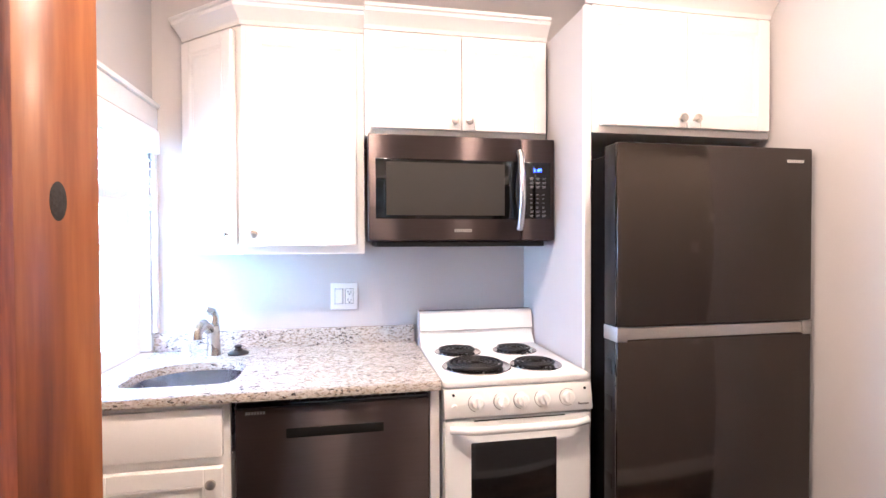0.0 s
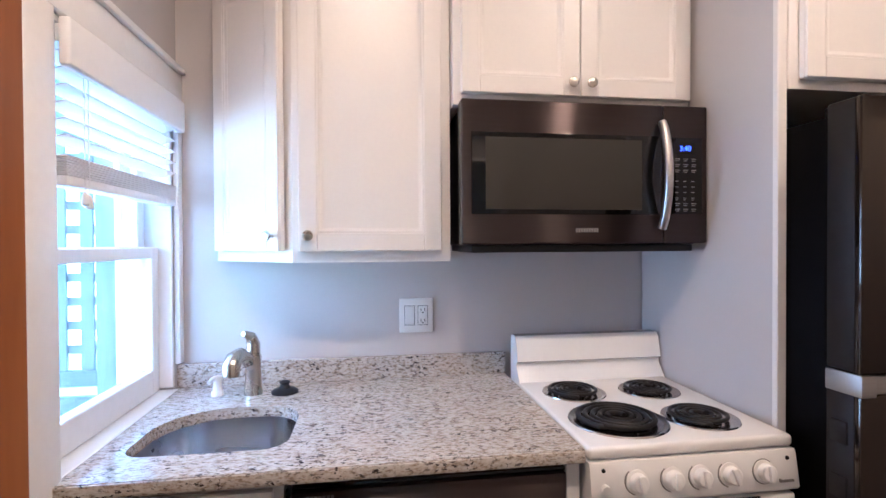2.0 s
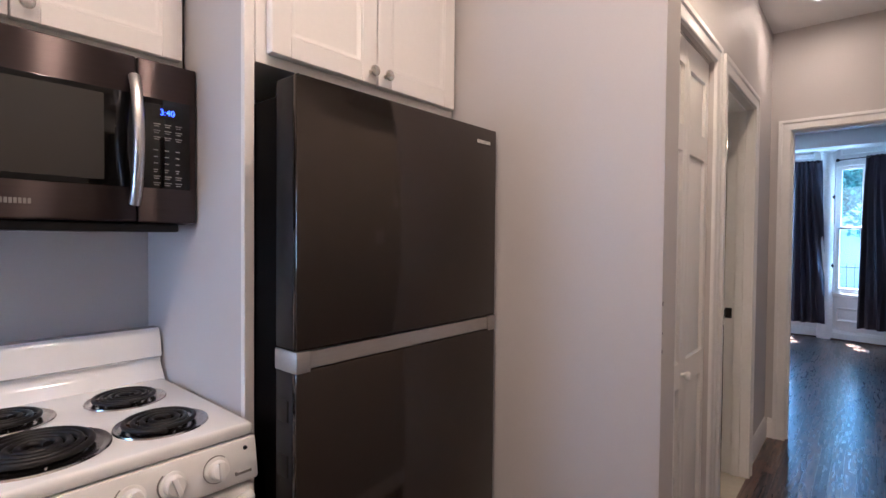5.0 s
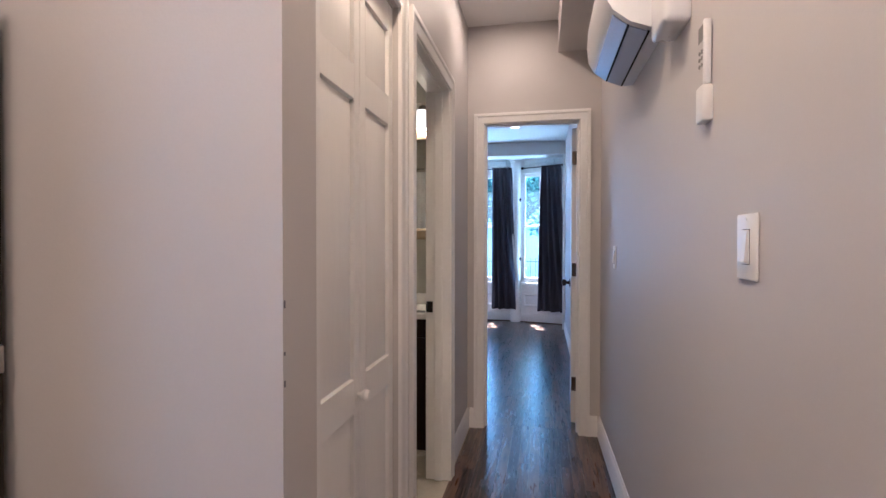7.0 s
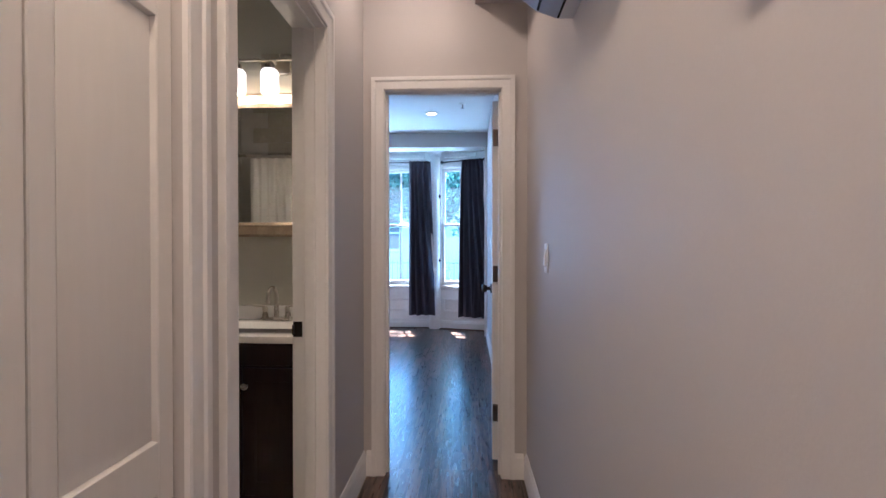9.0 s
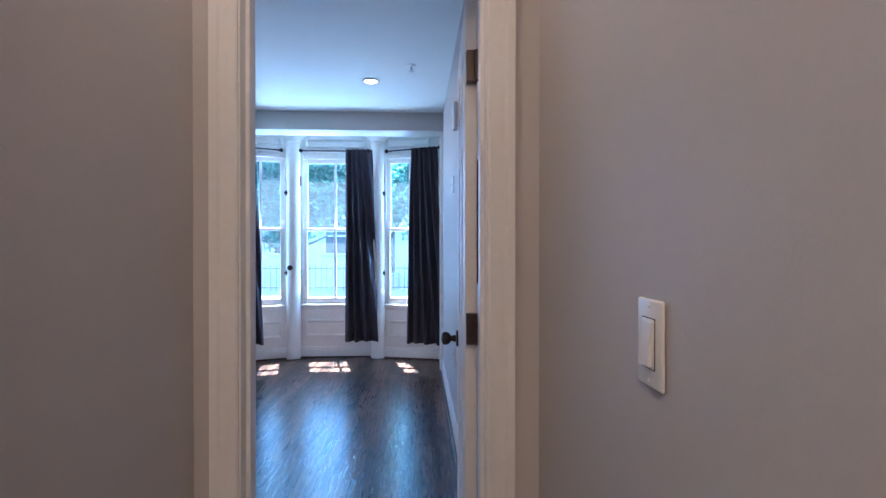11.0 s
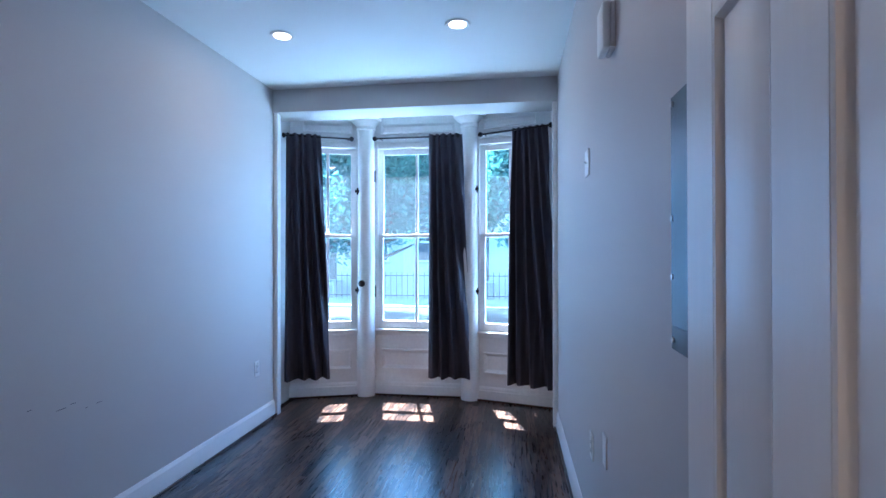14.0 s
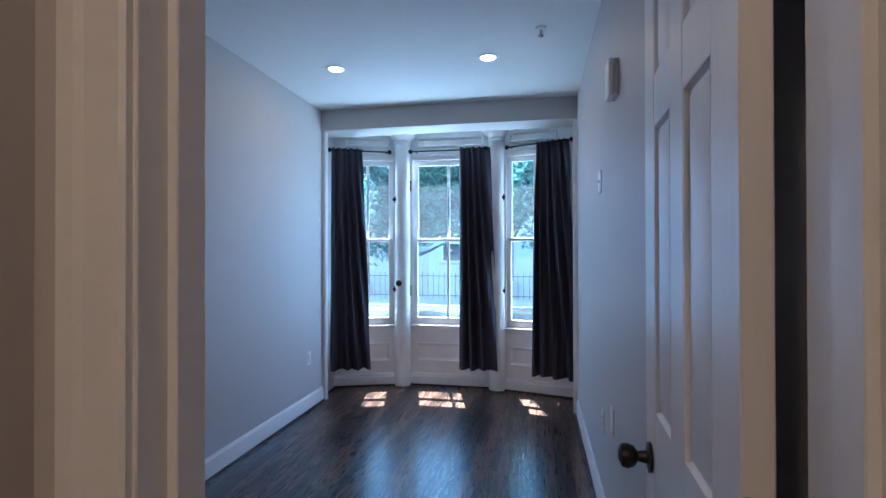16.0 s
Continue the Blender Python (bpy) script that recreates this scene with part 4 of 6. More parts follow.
def dishwasher():
    t = thing("dishwasher", (0.07, 1.75, 0), "black dishwasher built in under the counter", "dishwasher")
    x0, x1 = -0.236, 0.366
    part("tub", solid(x0 + 0.004, x1 - 0.004, 1.515, 2.10, 0.02, 0.855, 0.002), BLACK_PLASTIC, t)
    d = part("door", solid(x0, x1, 1.462, 1.512, 0.11, 0.838, 0.004), BLACK_STEEL, t, "black stainless dishwasher door")
    part("control_strip", solid(x0, x1, 1.470, 1.5125, 0.8385, 0.850, 0.003), BLACK_GLASS, d)
    bm = bmesh.new()
    for k in range(15):
        box(bm, x0 + 0.16 + k * 0.028, x0 + 0.166 + k * 0.028, 1.478, 1.482, 0.8502, 0.8506)
        box(bm, x0 + 0.16 + k * 0.028, x0 + 0.172 + k * 0.028, 1.488, 1.490, 0.8502, 0.8506)
    part("key_print", bm, KEY_PRINT, d)
    bm = bmesh.new()
    for k in range(7):
        box(bm, x0 + 0.03 + k * 0.0085, x0 + 0.0365 + k * 0.0085, 1.4612, 1.4625, 0.820, 0.829)
    part("logo_mark", bm, PRINT, d)
    # no hollow here: a black slab paints the shade of a handle recess
    part("handle_recess_shade", solid(x0 + 0.15, x1 - 0.15, 1.4605, 1.4635, 0.74, 0.77, 0.002), GAP_SHADE, d)
    part("toe_kick", solid(x0 + 0.004, x1 - 0.004, 1.50, 1.52, 0.0, 0.105), BLACK_PLASTIC, t)
    e = thing("end_panel", (0.385, 1.8, 0), "white filler panel between dishwasher and stove", "panel")
    part("board", solid(0.369, 0.400, 1.470, YB - 0.003, 0, 0.864, 0.001, 1), CABINET, e)


def wall_plate(name, label, category, m, w, h, kind_of):
    """A cover plate centred on m; its face looks along local -y."""
    t = thing(name, m.translation, label, category)
    part("plate", moved(solid(-w / 2, w / 2, -0.006, 0, -h / 2, h / 2, 0.0035, 3), m), PLASTIC, t)
    for cx, what in kind_of:
        if what == "rocker":
            # black slab behind the rocker paints the shaded groove round it
            part("rocker_gap_shade", moved(solid(cx - 0.0178, cx + 0.0178, -0.0066, -0.005, -0.0343, 0.0343), m), GAP_SHADE, t)
            part("rocker", moved(solid(cx - 0.0165, cx + 0.0165, -0.0085, -0.005, -0.033, 0.033, 0.0015), m), PLASTIC, t)
            bm = extrude_outline(bmesh.new(), [(-0.0085, -0.029), (-0.0145, -0.029), (-0.0095, 0.029), (-0.0085, 0.029)], lambda u, v, s: Vector((cx + (0.0125 if s else -0.0125), u, v)))
            part("paddle", moved(bm, m), PLASTIC, t)
        elif what == "outlet":
            # same black outline for the outlet, black bars for its shaded slots
            part("receptacle_gap_shade", moved(solid(cx - 0.0176, cx + 0.0176, -0.0065, -0.005, -0.0341, 0.0341), m), GAP_SHADE, t)
            part("receptacle", moved(solid(cx - 0.0165, cx + 0.0165, -0.008, -0.005, -0.033, 0.033, 0.0015), m), PLASTIC, t)
            for dz in (-0.018, 0.018):
                bm = bmesh.new()
                box(bm, cx - 0.0078, cx - 0.0052, -0.0084, -0.0078, dz - 0.0035, dz + 0.0055)
                box(bm, cx + 0.0052, cx + 0.0078, -0.0084, -0.0078, dz - 0.0035, dz + 0.0055)
                tube(bm, (cx, -0.0085, dz - 0.0085), (cx, -0.0078, dz - 0.0085), 0.0028, sides=10)
                part("slot_shade", moved(bm, m), GAP_SHADE, t)
        elif what == "toggle":
            part("toggle", moved(extrude_outline(bmesh.new(), [(-0.005, -0.006), (-0.016, 0.004), (-0.015, 0.010), (-0.005, 0.006)], lambda u, v, s: Vector((cx + (0.0045 if s else -0.0045), u, v))), m), PLASTIC, t)
        for dz in (-h * 0.42, h * 0.42):
            c = m @ Vector((cx, -0.0062, dz))
            screw(t, c, m.to_3x3() @ Vector((0, -1, 0)))
    return t


upper_left_cabinet()
upper_mid_cabinet()
fridge_cabinet()
side_panel()
microwave()
stove()
fridge()
counter()
sink()
sink_cabinet()
dishwasher()
wall_plate("switch_outlet_plate", "white double plate with a rocker switch and an outlet", "outlet", Matrix.Translation((0.088, YB, 1.107)), 0.118, 0.120, [(-0.023, "rocker"), (0.023, "outlet")])


def kitchen_window():
    t = thing("window_1", (XW, 1.78, 0.905), "white double-hung sash window over the sink", "window", kind="structure")
    xo = XW - 0.15
    bm = bmesh.new()
    for p in ((xo, XW, WY0 - 0.004, WY0 + 0.012, WZ0, WZ1), (xo, XW, WY1 - 0.012, WY1 + 0.004, WZ0, WZ1), (xo, XW, WY0, WY1, WZ1 - 0.012, WZ1 + 0.004), (xo, XW + 0.012, WY0, WY1, WZ0 - 0.032, WZ0 - 0.008)):
        box(bm, *p, 0.002, 1)
    part("frame", bm, TRIM, t)
    for name, xc, z0, z1 in (("lower_sash", XW - 0.055, WZ0 - 0.006, 1.350), ("upper_sash", XW - 0.095, 1.318, WZ1 - 0.012)):
        y0, y1 = WY0 + 0.016, WY1 - 0.016
        bm = bmesh.new()
        for p in ((y0, y0 + 0.045, z0, z1), (y1 - 0.045, y1, z0, z1), (y0 + 0.045, y1 - 0.045, z0, z0 + (0.075 if name == "lower_sash" else 0.034)), (y0 + 0.045, y1 - 0.045, z1 - 0.034, z1)):
            box(bm, xc - 0.018, xc + 0.018, *p, 0.003, 1)
        s = part(name, bm, TRIM, t)
        pane = part("pane", solid(xc - 0.002, xc + 0.002, y0 + 0.044, y1 - 0.044, z0 + 0.03, z1 - 0.03), KITCHEN_PANE, s)
        pane.visible_shadow = False
    bm = bmesh.new()
    for p in ((WY0 - 0.095, WY0 - 0.004, 0.0, WZ1 + 0.09), (WY1 + 0.004, YB - 0.001, 0.975, WZ1 + 0.09)):
        box(bm, XW, XW + 0.018, *p, 0.004, 2)
    box(bm, XW, XW + 0.020, WY0 - 0.105, YB - 0.001, WZ1 + 0.0, WZ1 + 0.085, 0.004, 2)
    box(bm, XW, XW + 0.032, WY0 - 0.115, YB - 0.001, WZ1 + 0.0855, WZ1 + 0.105, 0.006, 2)
    part("casing", bm, TRIM, t)
    b = thing("window_blind", (XW, 1.78, 1.49), "white slatted window blind half raised", "blind")
    part("valance", solid(XW + 0.030, XW + 0.052, WY0 - 0.02, 2.055, 1.705, 1.800, 0.006, 3), BLIND, b, "white moulded blind valance")
    part("valance_return", solid(XW + 0.0205, XW + 0.030, 2.043, 2.055, 1.705, 1.800, 0.002), BLIND, b)
    part("head_rail", solid(XW - 0.025, XW + 0.022, WY0 + 0.02, WY1 - 0.02, 1.765, 1.80), BLIND, b)
    for k in range(6):
        z = 1.745 - k * 0.034
        m = Matrix.Translation((XW - 0.003, 0, z)) @ Matrix.Rotation(radians(-14), 4, "Y")
        part("slat", moved(solid(-0.024, 0.024, WY0 + 0.02, WY1 - 0.02, -0.0014, 0.0014, 0.001, 1), m), BLIND, b)
    for k in range(8):
        z = 1.500 + k * 0.0052
        part("slat", solid(XW - 0.027, XW + 0.021, WY0 + 0.02, WY1 - 0.02, z, z + 0.003), BLIND, b)
    part("bottom_rail", solid(XW - 0.027, XW + 0.021, WY0 + 0.02, WY1 - 0.02, 1.478, 1.499, 0.003), BLIND, b)
    for y in (WY0 + 0.1, WY1 - 0.1):
        part("ladder_cord", tube(bmesh.new(), (XW + 0.022, y, 1.48), (XW + 0.022, y, 1.77), 0.0008, sides=6), BLIND, b)
    for y in (WY0 + 0.075, WY0 + 0.09):
        c = part("pull_cord", tube(bmesh.new(), (XW + 0.026, y, 1.50 - (y - WY0) * 0.4), (XW + 0.026, y, 1.77), 0.001, sides=6), BLIND, b)
        part("tassel", lathe(bmesh.new(), [(0.003, 0.03), (0.006, 0.022), (0.008, 0.004), (0.004, 0)], (XW + 0.026, y, 1.47 - (y - WY0) * 0.4)), PLASTIC, c)


kitchen_window()


def entry_door():
    """The stained front door, standing open into the kitchen."""
    h = Vector((-0.640, 0.025, 0.008))
    e = Vector((-0.285, 0.755, 0.008))
    d = (e - h).normalized()
    w = (e - h).length
    m = Matrix.Translation(h) @ Matrix.Rotation(math.atan2(d.y, d.x), 4, "Z")
    t = thing("entry_door", h, "red-brown stained panelled wooden entrance door standing open", "door")
    st = 0.128
    bm = bmesh.new()
    box(bm, 0, st, 0, 0.042, 0, 2.03, 0.003, 2)
    box(bm, w - st, w, 0, 0.042, 0, 2.03, 0.003, 2)
    part("stile", moved(bm, m), ENTRY_STILE, t, "orange-brown knotty pine stiles")
    for z0, z1 in ((0, 0.22), (0.78, 0.96), (1.90, 2.03)):
        part("rail", moved(solid(st, w - st, 0.0004, 0.0416, z0, z1, 0.002, 1), m), ENTRY_STILE, t)
    for z0, z1 in ((0.22, 0.78), (0.96, 1.90)):
        pw, ph = w - 2 * st, z1 - z0
        part("panel", moved(moved(raised_panel(pw, ph, 0.022, 0.004, 0.045), Matrix.Translation((st, 0.012, z0))), m), ENTRY_PANEL, t, "dark red mahogany veneered panel")
        part("panel_moulding", moved(moved(bead(pw, ph, 0.036, 0.014), Matrix.Translation((st, 0.0125, z0))), m), ENTRY_PANEL, t)
    part("knot", moved(ball(bmesh.new(), (w - 0.066, 0.0005, 1.405), 0.016, 0.85, 0.12, 1.9, 20, 14), m), KNOT, t, "black oval knot")
    for z in (0.25, 1.05, 1.80):
        part("hinge", moved(tube(bmesh.new(), (-0.006, 0.045, z - 0.05), (-0.006, 0.045, z + 0.05), 0.006), m), NICKEL, t)


entry_door()

# ---- passage ----


def bifold():
    t = thing("bifold_closet_door", (2.24, YL, 0), "white six-panel bifold closet door with a small round knob", "door")
    w = (CX1 - CX0 - 0.012) / 2
    for k in range(2):
        x = CX0 + 0.004 + k * (w + 0.004)
        lf = thing("leaf", (x, YL, 0.012), "", "")
        lf.parent = t
        lf.location = Vector((x, YL, 0.012)) - Vector((2.24, YL, 0))
        panelled_leaf(lf, Matrix.Translation((x, YL + 0.018, 0.012)), w, DTOP - 0.02, 0.03, [(0.043, 0.260) if k else (0.024, 0.266)], [(0.19, 0.775), (0.866, 1.628), (1.72, 1.935)], DOOR_WHITE, 0.012, 0.034, 0.004)
    part("knob", lathe(bmesh.new(), [(0.008, 0), (0.007, 0.010), (0.015, 0.018), (0.0165, 0.026), (0.012, 0.034), (0.004, 0.036)], (0, 0, 0), Matrix.Translation((CX0 + 0.293, YL + 0.019, 0.832)) @ Matrix.Rotation(radians(90), 4, "X"), 20), PLASTIC, t, "white round wooden knob")
    part("track", solid(CX0 + 0.002, CX1 - 0.002, YL + 0.015, YL + 0.05, DTOP - 0.007, DTOP - 0.001), STEEL, t)


bifold()
# strike plate of the bathroom door
sp = thing("strike_plate", (BX1, 0.96, 0.93), "black metal strike plate in the bathroom door jamb", "strike plate")
part("plate", solid(BX1 - 0.0065, BX1 - 0.0042, 0.958, 0.992, 0.884, 0.942, 0.001, 1), BRONZE, sp)
part("lip", solid(BX1 - 0.020, BX1 - 0.0066, 0.9875, 0.992, 0.894, 0.932, 0.001, 1), BRONZE, sp)
wall_plate("light_switch", "white rocker light switch on the passage wall", "switch", pose(2.042, 0, 1.244) @ pose(0, 0, 0, 0, 0, 180), 0.095, 0.128, [(0, "rocker")])
wall_plate("light_switch", "white rocker light switch near the room doorway", "switch", pose(3.70, SKEW * 0.73, 1.176) @ pose(0, 0, 0, 0, 0, 180), 0.07, 0.118, [(0, "rocker")])


def remote_holder():
    t = thing("remote_control", (2.281, 0, 1.518), "white air conditioner remote in a wall holder", "remote control")
    part("holder", solid(2.251, 2.303, 0.0005, 0.026, 1.540, 1.626, 0.005, 2), PLASTIC, t, "white plastic wall holder")
    r = part("remote", solid(2.254, 2.267, 0.004, 0.022, 1.627, 1.781, 0.005, 2), AC_WHITE, t)
    part("screen", solid(2.260, 2.294, 0.0221, 0.0229, 1.731, 1.768), PRINT, r)
    for k in range(2):
        for j in range(3):
            part("button", tube(bmesh.new(), (2.267 + k * 0.018, 0.0215, 1.706 - j * 0.016), (2.267 + k * 0.018, 0.0238, 1.706 - j * 0.016), 0.0048, sides=12), PRINT, r)


def air_conditioner():
    t = thing("air_conditioner", (2.9, 0, 1.93), "white wall-mounted split air conditioner in the passage", "air conditioner")
    prof = [(0.001, 1.932), (0.06, 1.930), (0.125, 1.955), (0.175, 1.995), (0.198, 2.035), (0.205, 2.10), (0.20, 2.18), (0.175, 2.215), (0.12, 2.225), (0.001, 2.225)]
    part("body", extrude_outline(bmesh.new(), prof, lambda u, v, s: Vector((3.25 if s else 2.66, u, v))), AC_WHITE, t, smooth=40)
    for a, b in (((0.066, 1.9295), (0.120, 1.9515)), ((0.128, 1.9555), (0.172, 1.9915))):
        pf = [(a[0], a[1] - 0.004), (b[0], b[1] - 0.004), (b[0], b[1] - 0.0005), (a[0], a[1] - 0.0005)]
        part("air_flap", extrude_outline(bmesh.new(), pf, lambda u, v, s: Vector((3.235 if s else 2.675, u, v))), AC_GREY, t, "grey air flap")
    # black strips beside the flaps, painted shade of the air slots
    part("flap_gap_shade", extrude_outline(bmesh.new(), [(0.121, 1.948), (0.127, 1.951), (0.127, 1.957), (0.121, 1.954)], lambda u, v, s: Vector((3.235 if s else 2.675, u, v))), GAP_SHADE, t)
    part("flap_gap_shade", extrude_outline(bmesh.new(), [(0.059, 1.925), (0.0655, 1.9265), (0.0655, 1.935), (0.059, 1.934)], lambda u, v, s: Vector((3.235 if s else 2.675, u, v))), GAP_SHADE, t)
    part("end_cap", extrude_outline(bmesh.new(), [(u, v) for u, v in prof], lambda u, v, s: Vector((2.6595 if s else 2.648, u, v))), AC_WHITE, t, smooth=40)
    c = thing("pipe_cover", (2.50, 0, 1.85), "white plastic pipe cover beside the air conditioner", "pipe cover")
    part("box", solid(2.42, 2.585, 0.0005, 0.075, 1.850, 2.488, 0.016, 4), AC_WHITE, c)


remote_holder()
air_conditioner()


def room_door():
    """The white six-panel door, opened flat along the south wall of the room."""
    h, e = Vector((4.503, 0.199, 0.008)), Vector((5.108, 0.174, 0.008))
    d = (e - h).normalized()
    w = (e - h).length
    # the face that looks into the room (north) is local -y after turning by 180
    m = Matrix.Translation(e) @ Matrix.Rotation(math.atan2(d.y, d.x) + math.pi, 4, "Z")
    t = thing("room_door", h, "white six-panel interior door standing open along the wall", "door")
    panelled_leaf(t, m, w, 2.03, 0.035, [(0.105, 0.255), (0.350, 0.500)], [(0.20, 0.835), (1.030, 1.635), (1.735, 1.925)], DOOR_WHITE, 0.014, 0.030)
    mk = m @ Matrix.Translation((0.062, 0, 0.925)) @ Matrix.Rotation(radians(90), 4, "X")
    k = part("door_knob", lathe(bmesh.new(), [(0.032, 0), (0.032, 0.007), (0.014, 0.010), (0.011, 0.028), (0.022, 0.036), (0.027, 0.050), (0.024, 0.062), (0.010, 0.068)], (0, 0, 0), mk, 24), BRONZE, t, "black round door knob", smooth=50)
    mk2 = m @ Matrix.Translation((0.062, 0.035, 0.925)) @ Matrix.Rotation(radians(-90), 4, "X")
    part("door_knob", lathe(bmesh.new(), [(0.032, 0), (0.032, 0.007), (0.014, 0.010), (0.011, 0.020), (0.022, 0.026), (0.025, 0.036), (0.020, 0.042)], (0, 0, 0), mk2, 24), BRONZE, t, "black round door knob", smooth=50)
    part("latch", moved(solid(-0.003, 0.001, 0.012, 0.023, 0.90, 0.955), m), BRONZE, t)
    for z in (0.28, 1.065, 1.83):
        hg = part("hinge", tube(bmesh.new(), (4.478, 0.168, z - 0.045), (4.478, 0.168, z + 0.045), 0.0065, sides=14), HINGE_METAL, t, "aged bronze butt hinge")
        part("hinge_leaf", extrude_outline(bmesh.new(), [(4.4, DY0 + 0.0005), (4.476, DY0 + 0.0045), (4.476, DY0 + 0.0075), (4.4, DY0 + 0.003)], lambda u, v, s: Vector((u, v, z + (0.045 if s else -0.045)))), HINGE_METAL, hg)
        part("hinge_leaf", solid(4.4785, 4.5015, 0.166, 0.197, z - 0.045, z + 0.045, 0.001, 1), HINGE_METAL, hg)


room_door()

# ---- lamps in the ceilings ----


def downlight(x, y, watts, group, warm=WARM):
    t = thing("recessed_downlight", (x, y, CEILING), "round white recessed ceiling downlight switched on", "ceiling light", group)
    part("trim_ring", lathe(bmesh.new(), [(0.052, -0.001), (0.056, -0.006), (0.072, -0.006), (0.076, -0.001)], (x, y, CEILING), sides=32), PLASTIC, t)
    part("lens", lathe(bmesh.new(), [(0.052, -0.0042), (0.02, -0.0035), (0.001, -0.0035)], (x, y, CEILING), sides=32), LAMP_FACE, t, "glowing round lens")
    lamp = area_lamp("downlight_lamp", (x, y, CEILING - 0.012), (x, y, 0), 0.11, 0.11, watts, warm, "DISK", 176)
    return t


for x, y, p in ((-0.05, 0.68, 1.12), (1.03, 0.68, 0.65)):
    downlight(x, y, p, "kitchen downlights")
downlight(3.85, 0.60, 0.23, "passage downlights")
downlight(2.15, 0.60, 0.56, "passage downlights", (1.0, 0.66, 0.37))
for x, y in ((7.25, 0.742), (7.25, 1.839), (5.75, 1.26)):
    downlight(x, y, 0.13, "room downlights")

spk = thing("fire_sprinkler", (6.866, 0.393, CEILING), "small white and chrome fire sprinkler on the ceiling", "sprinkler")
part("escutcheon", lathe(bmesh.new(), [(0.034, 0), (0.032, -0.007), (0.014, -0.012)], (6.866, 0.393, CEILING - 0.0005)), PLASTIC, spk)
part("head", lathe(bmesh.new(), [(0.009, -0.012), (0.008, -0.035), (0.004, -0.045), (0.016, -0.047), (0.016, -0.050)], (6.866, 0.393, CEILING)), DRIP, spk)

# ---- bathroom ----


def bathroom():
    XB = XD - 0.0065
    v = thing("bathroom_vanity", (4.07, 1.31, 0), "dark espresso wood bathroom vanity with two doors", "vanity")
    y0, y1, xf = 1.010, 1.642, 3.805
    part("body", solid(xf + 0.02, XB - 0.001, y0, y1, 0.10, 0.800, 0.002, 1), ESPRESSO, v)
    part("toe_kick", solid(xf + 0.06, XB - 0.02, y0 + 0.01, y1 - 0.01, 0, 0.0995), ESPRESSO, v)
    part("apron", solid(xf + 0.002, xf + 0.0195, y0 + 0.004, y1 - 0.004, 0.70, 0.797, 0.003), ESPRESSO, v)
    for k in range(2):
        a = y0 + 0.006 + k * 0.313
        m = Matrix.Translation((xf + 0.0015, a + 0.307, 0.13)) @ Matrix.Rotation(radians(-90), 4, "Z")
        d = thing("door", (xf, a, 0.13), "", "")
        d.parent = v
        d.location = Vector((xf, a, 0.13)) - Vector((4.07, 1.31, 0))
        panelled_leaf(d, m, 0.307, 0.56, 0.018, [(0.055, 0.252)], [(0.055, 0.505)], ESPRESSO, 0.006, 0.012)
        round_knob(d, (xf + 0.001, y0 + 0.316 + (-0.020 if k == 0 else 0.020), 0.615), (-1, 0, 0), r=0.016)
    t = thing("bathroom_sink", (4.07, 1.31, 0.80), "white cultured marble vanity top with a basin", "sink")
    bm = bmesh.new()
    box(bm, xf - 0.012, xf + 0.085, y0 - 0.006, y1 + 0.006, 0.801, 0.832, 0.004)
    box(bm, XB - 0.10, XB - 0.001, y0 - 0.006, y1 + 0.006, 0.801, 0.832, 0.004)
    box(bm, xf + 0.0845, XB - 0.0995, y0 - 0.006, y0 + 0.085, 0.8012, 0.8318)
    box(bm, xf + 0.0845, XB - 0.0995, y1 - 0.085, y1 + 0.006, 0.8012, 0.8318)
    part("slab", bm, CERAMIC, t)
    bm = bmesh.new()
    rings = []
    for g, z in ((0.0, 0.8312), (0.012, 0.822), (0.03, 0.76), (0.06, 0.735), (0.15, 0.730)):
        rings.append([bm.verts.new(p) for p in ((xf + 0.085 + g, y0 + 0.085 + g, z), (XB - 0.10 - g, y0 + 0.085 + g, z), (XB - 0.10 - g, y1 - 0.085 - g, z), (xf + 0.085 + g, y1 - 0.085 - g, z))])
    for lo, hi in zip(rings, rings[1:]):
        for k in range(4):
            bm.faces.new((lo[k], lo[(k + 1) % 4], hi[(k + 1) % 4], hi[k]))
    bm.faces.new(rings[-1])
    part("basin", bm, CERAMIC, t, smooth=60)
    part("backsplash", solid(XB - 0.020, XB - 0.001, y0 - 0.006, y1 + 0.006, 0.8325, 0.905, 0.003), CERAMIC, t)
    f = thing("bathroom_faucet", (XB - 0.06, 1.336, 0.832), "brushed nickel two-handle bathroom faucet", "faucet")
    fx = XB - 0.065
    part("base", solid(fx - 0.028, fx + 0.028, 1.254, 1.418, 0.8325, 0.850, 0.007, 3), NICKEL, f)
    pts = [(fx, 1.336, 0.848), (fx, 1.336, 0.95)] + [(fx - 0.055 + 0.055 * math.cos(a), 1.336, 0.955 + 0.055 * math.sin(a)) for a in [math.pi * k / 10 for k in range(1, 11)]] + [(fx - 0.112, 1.336, 0.935)]
    part("spout", sweep(bmesh.new(), pts, [0.014] + [0.0105] * (len(pts) - 1), 12), NICKEL, f, smooth=60)
    for s in (-1, 1):
        hnd = part("handle", lathe(bmesh.new(), [(0.018, 0), (0.013, 0.03), (0.015, 0.05), (0.009, 0.062)], (fx, 1.336 + s * 0.06, 0.849)), NICKEL, f)
        part("lever", sweep(bmesh.new(), [(fx, 1.336 + s * 0.06, 0.905), (fx - 0.01, 1.336 + s * 0.085, 0.912), (fx - 0.015, 1.336 + s * 0.115, 0.914)], 0.0055, 8), NICKEL, hnd)
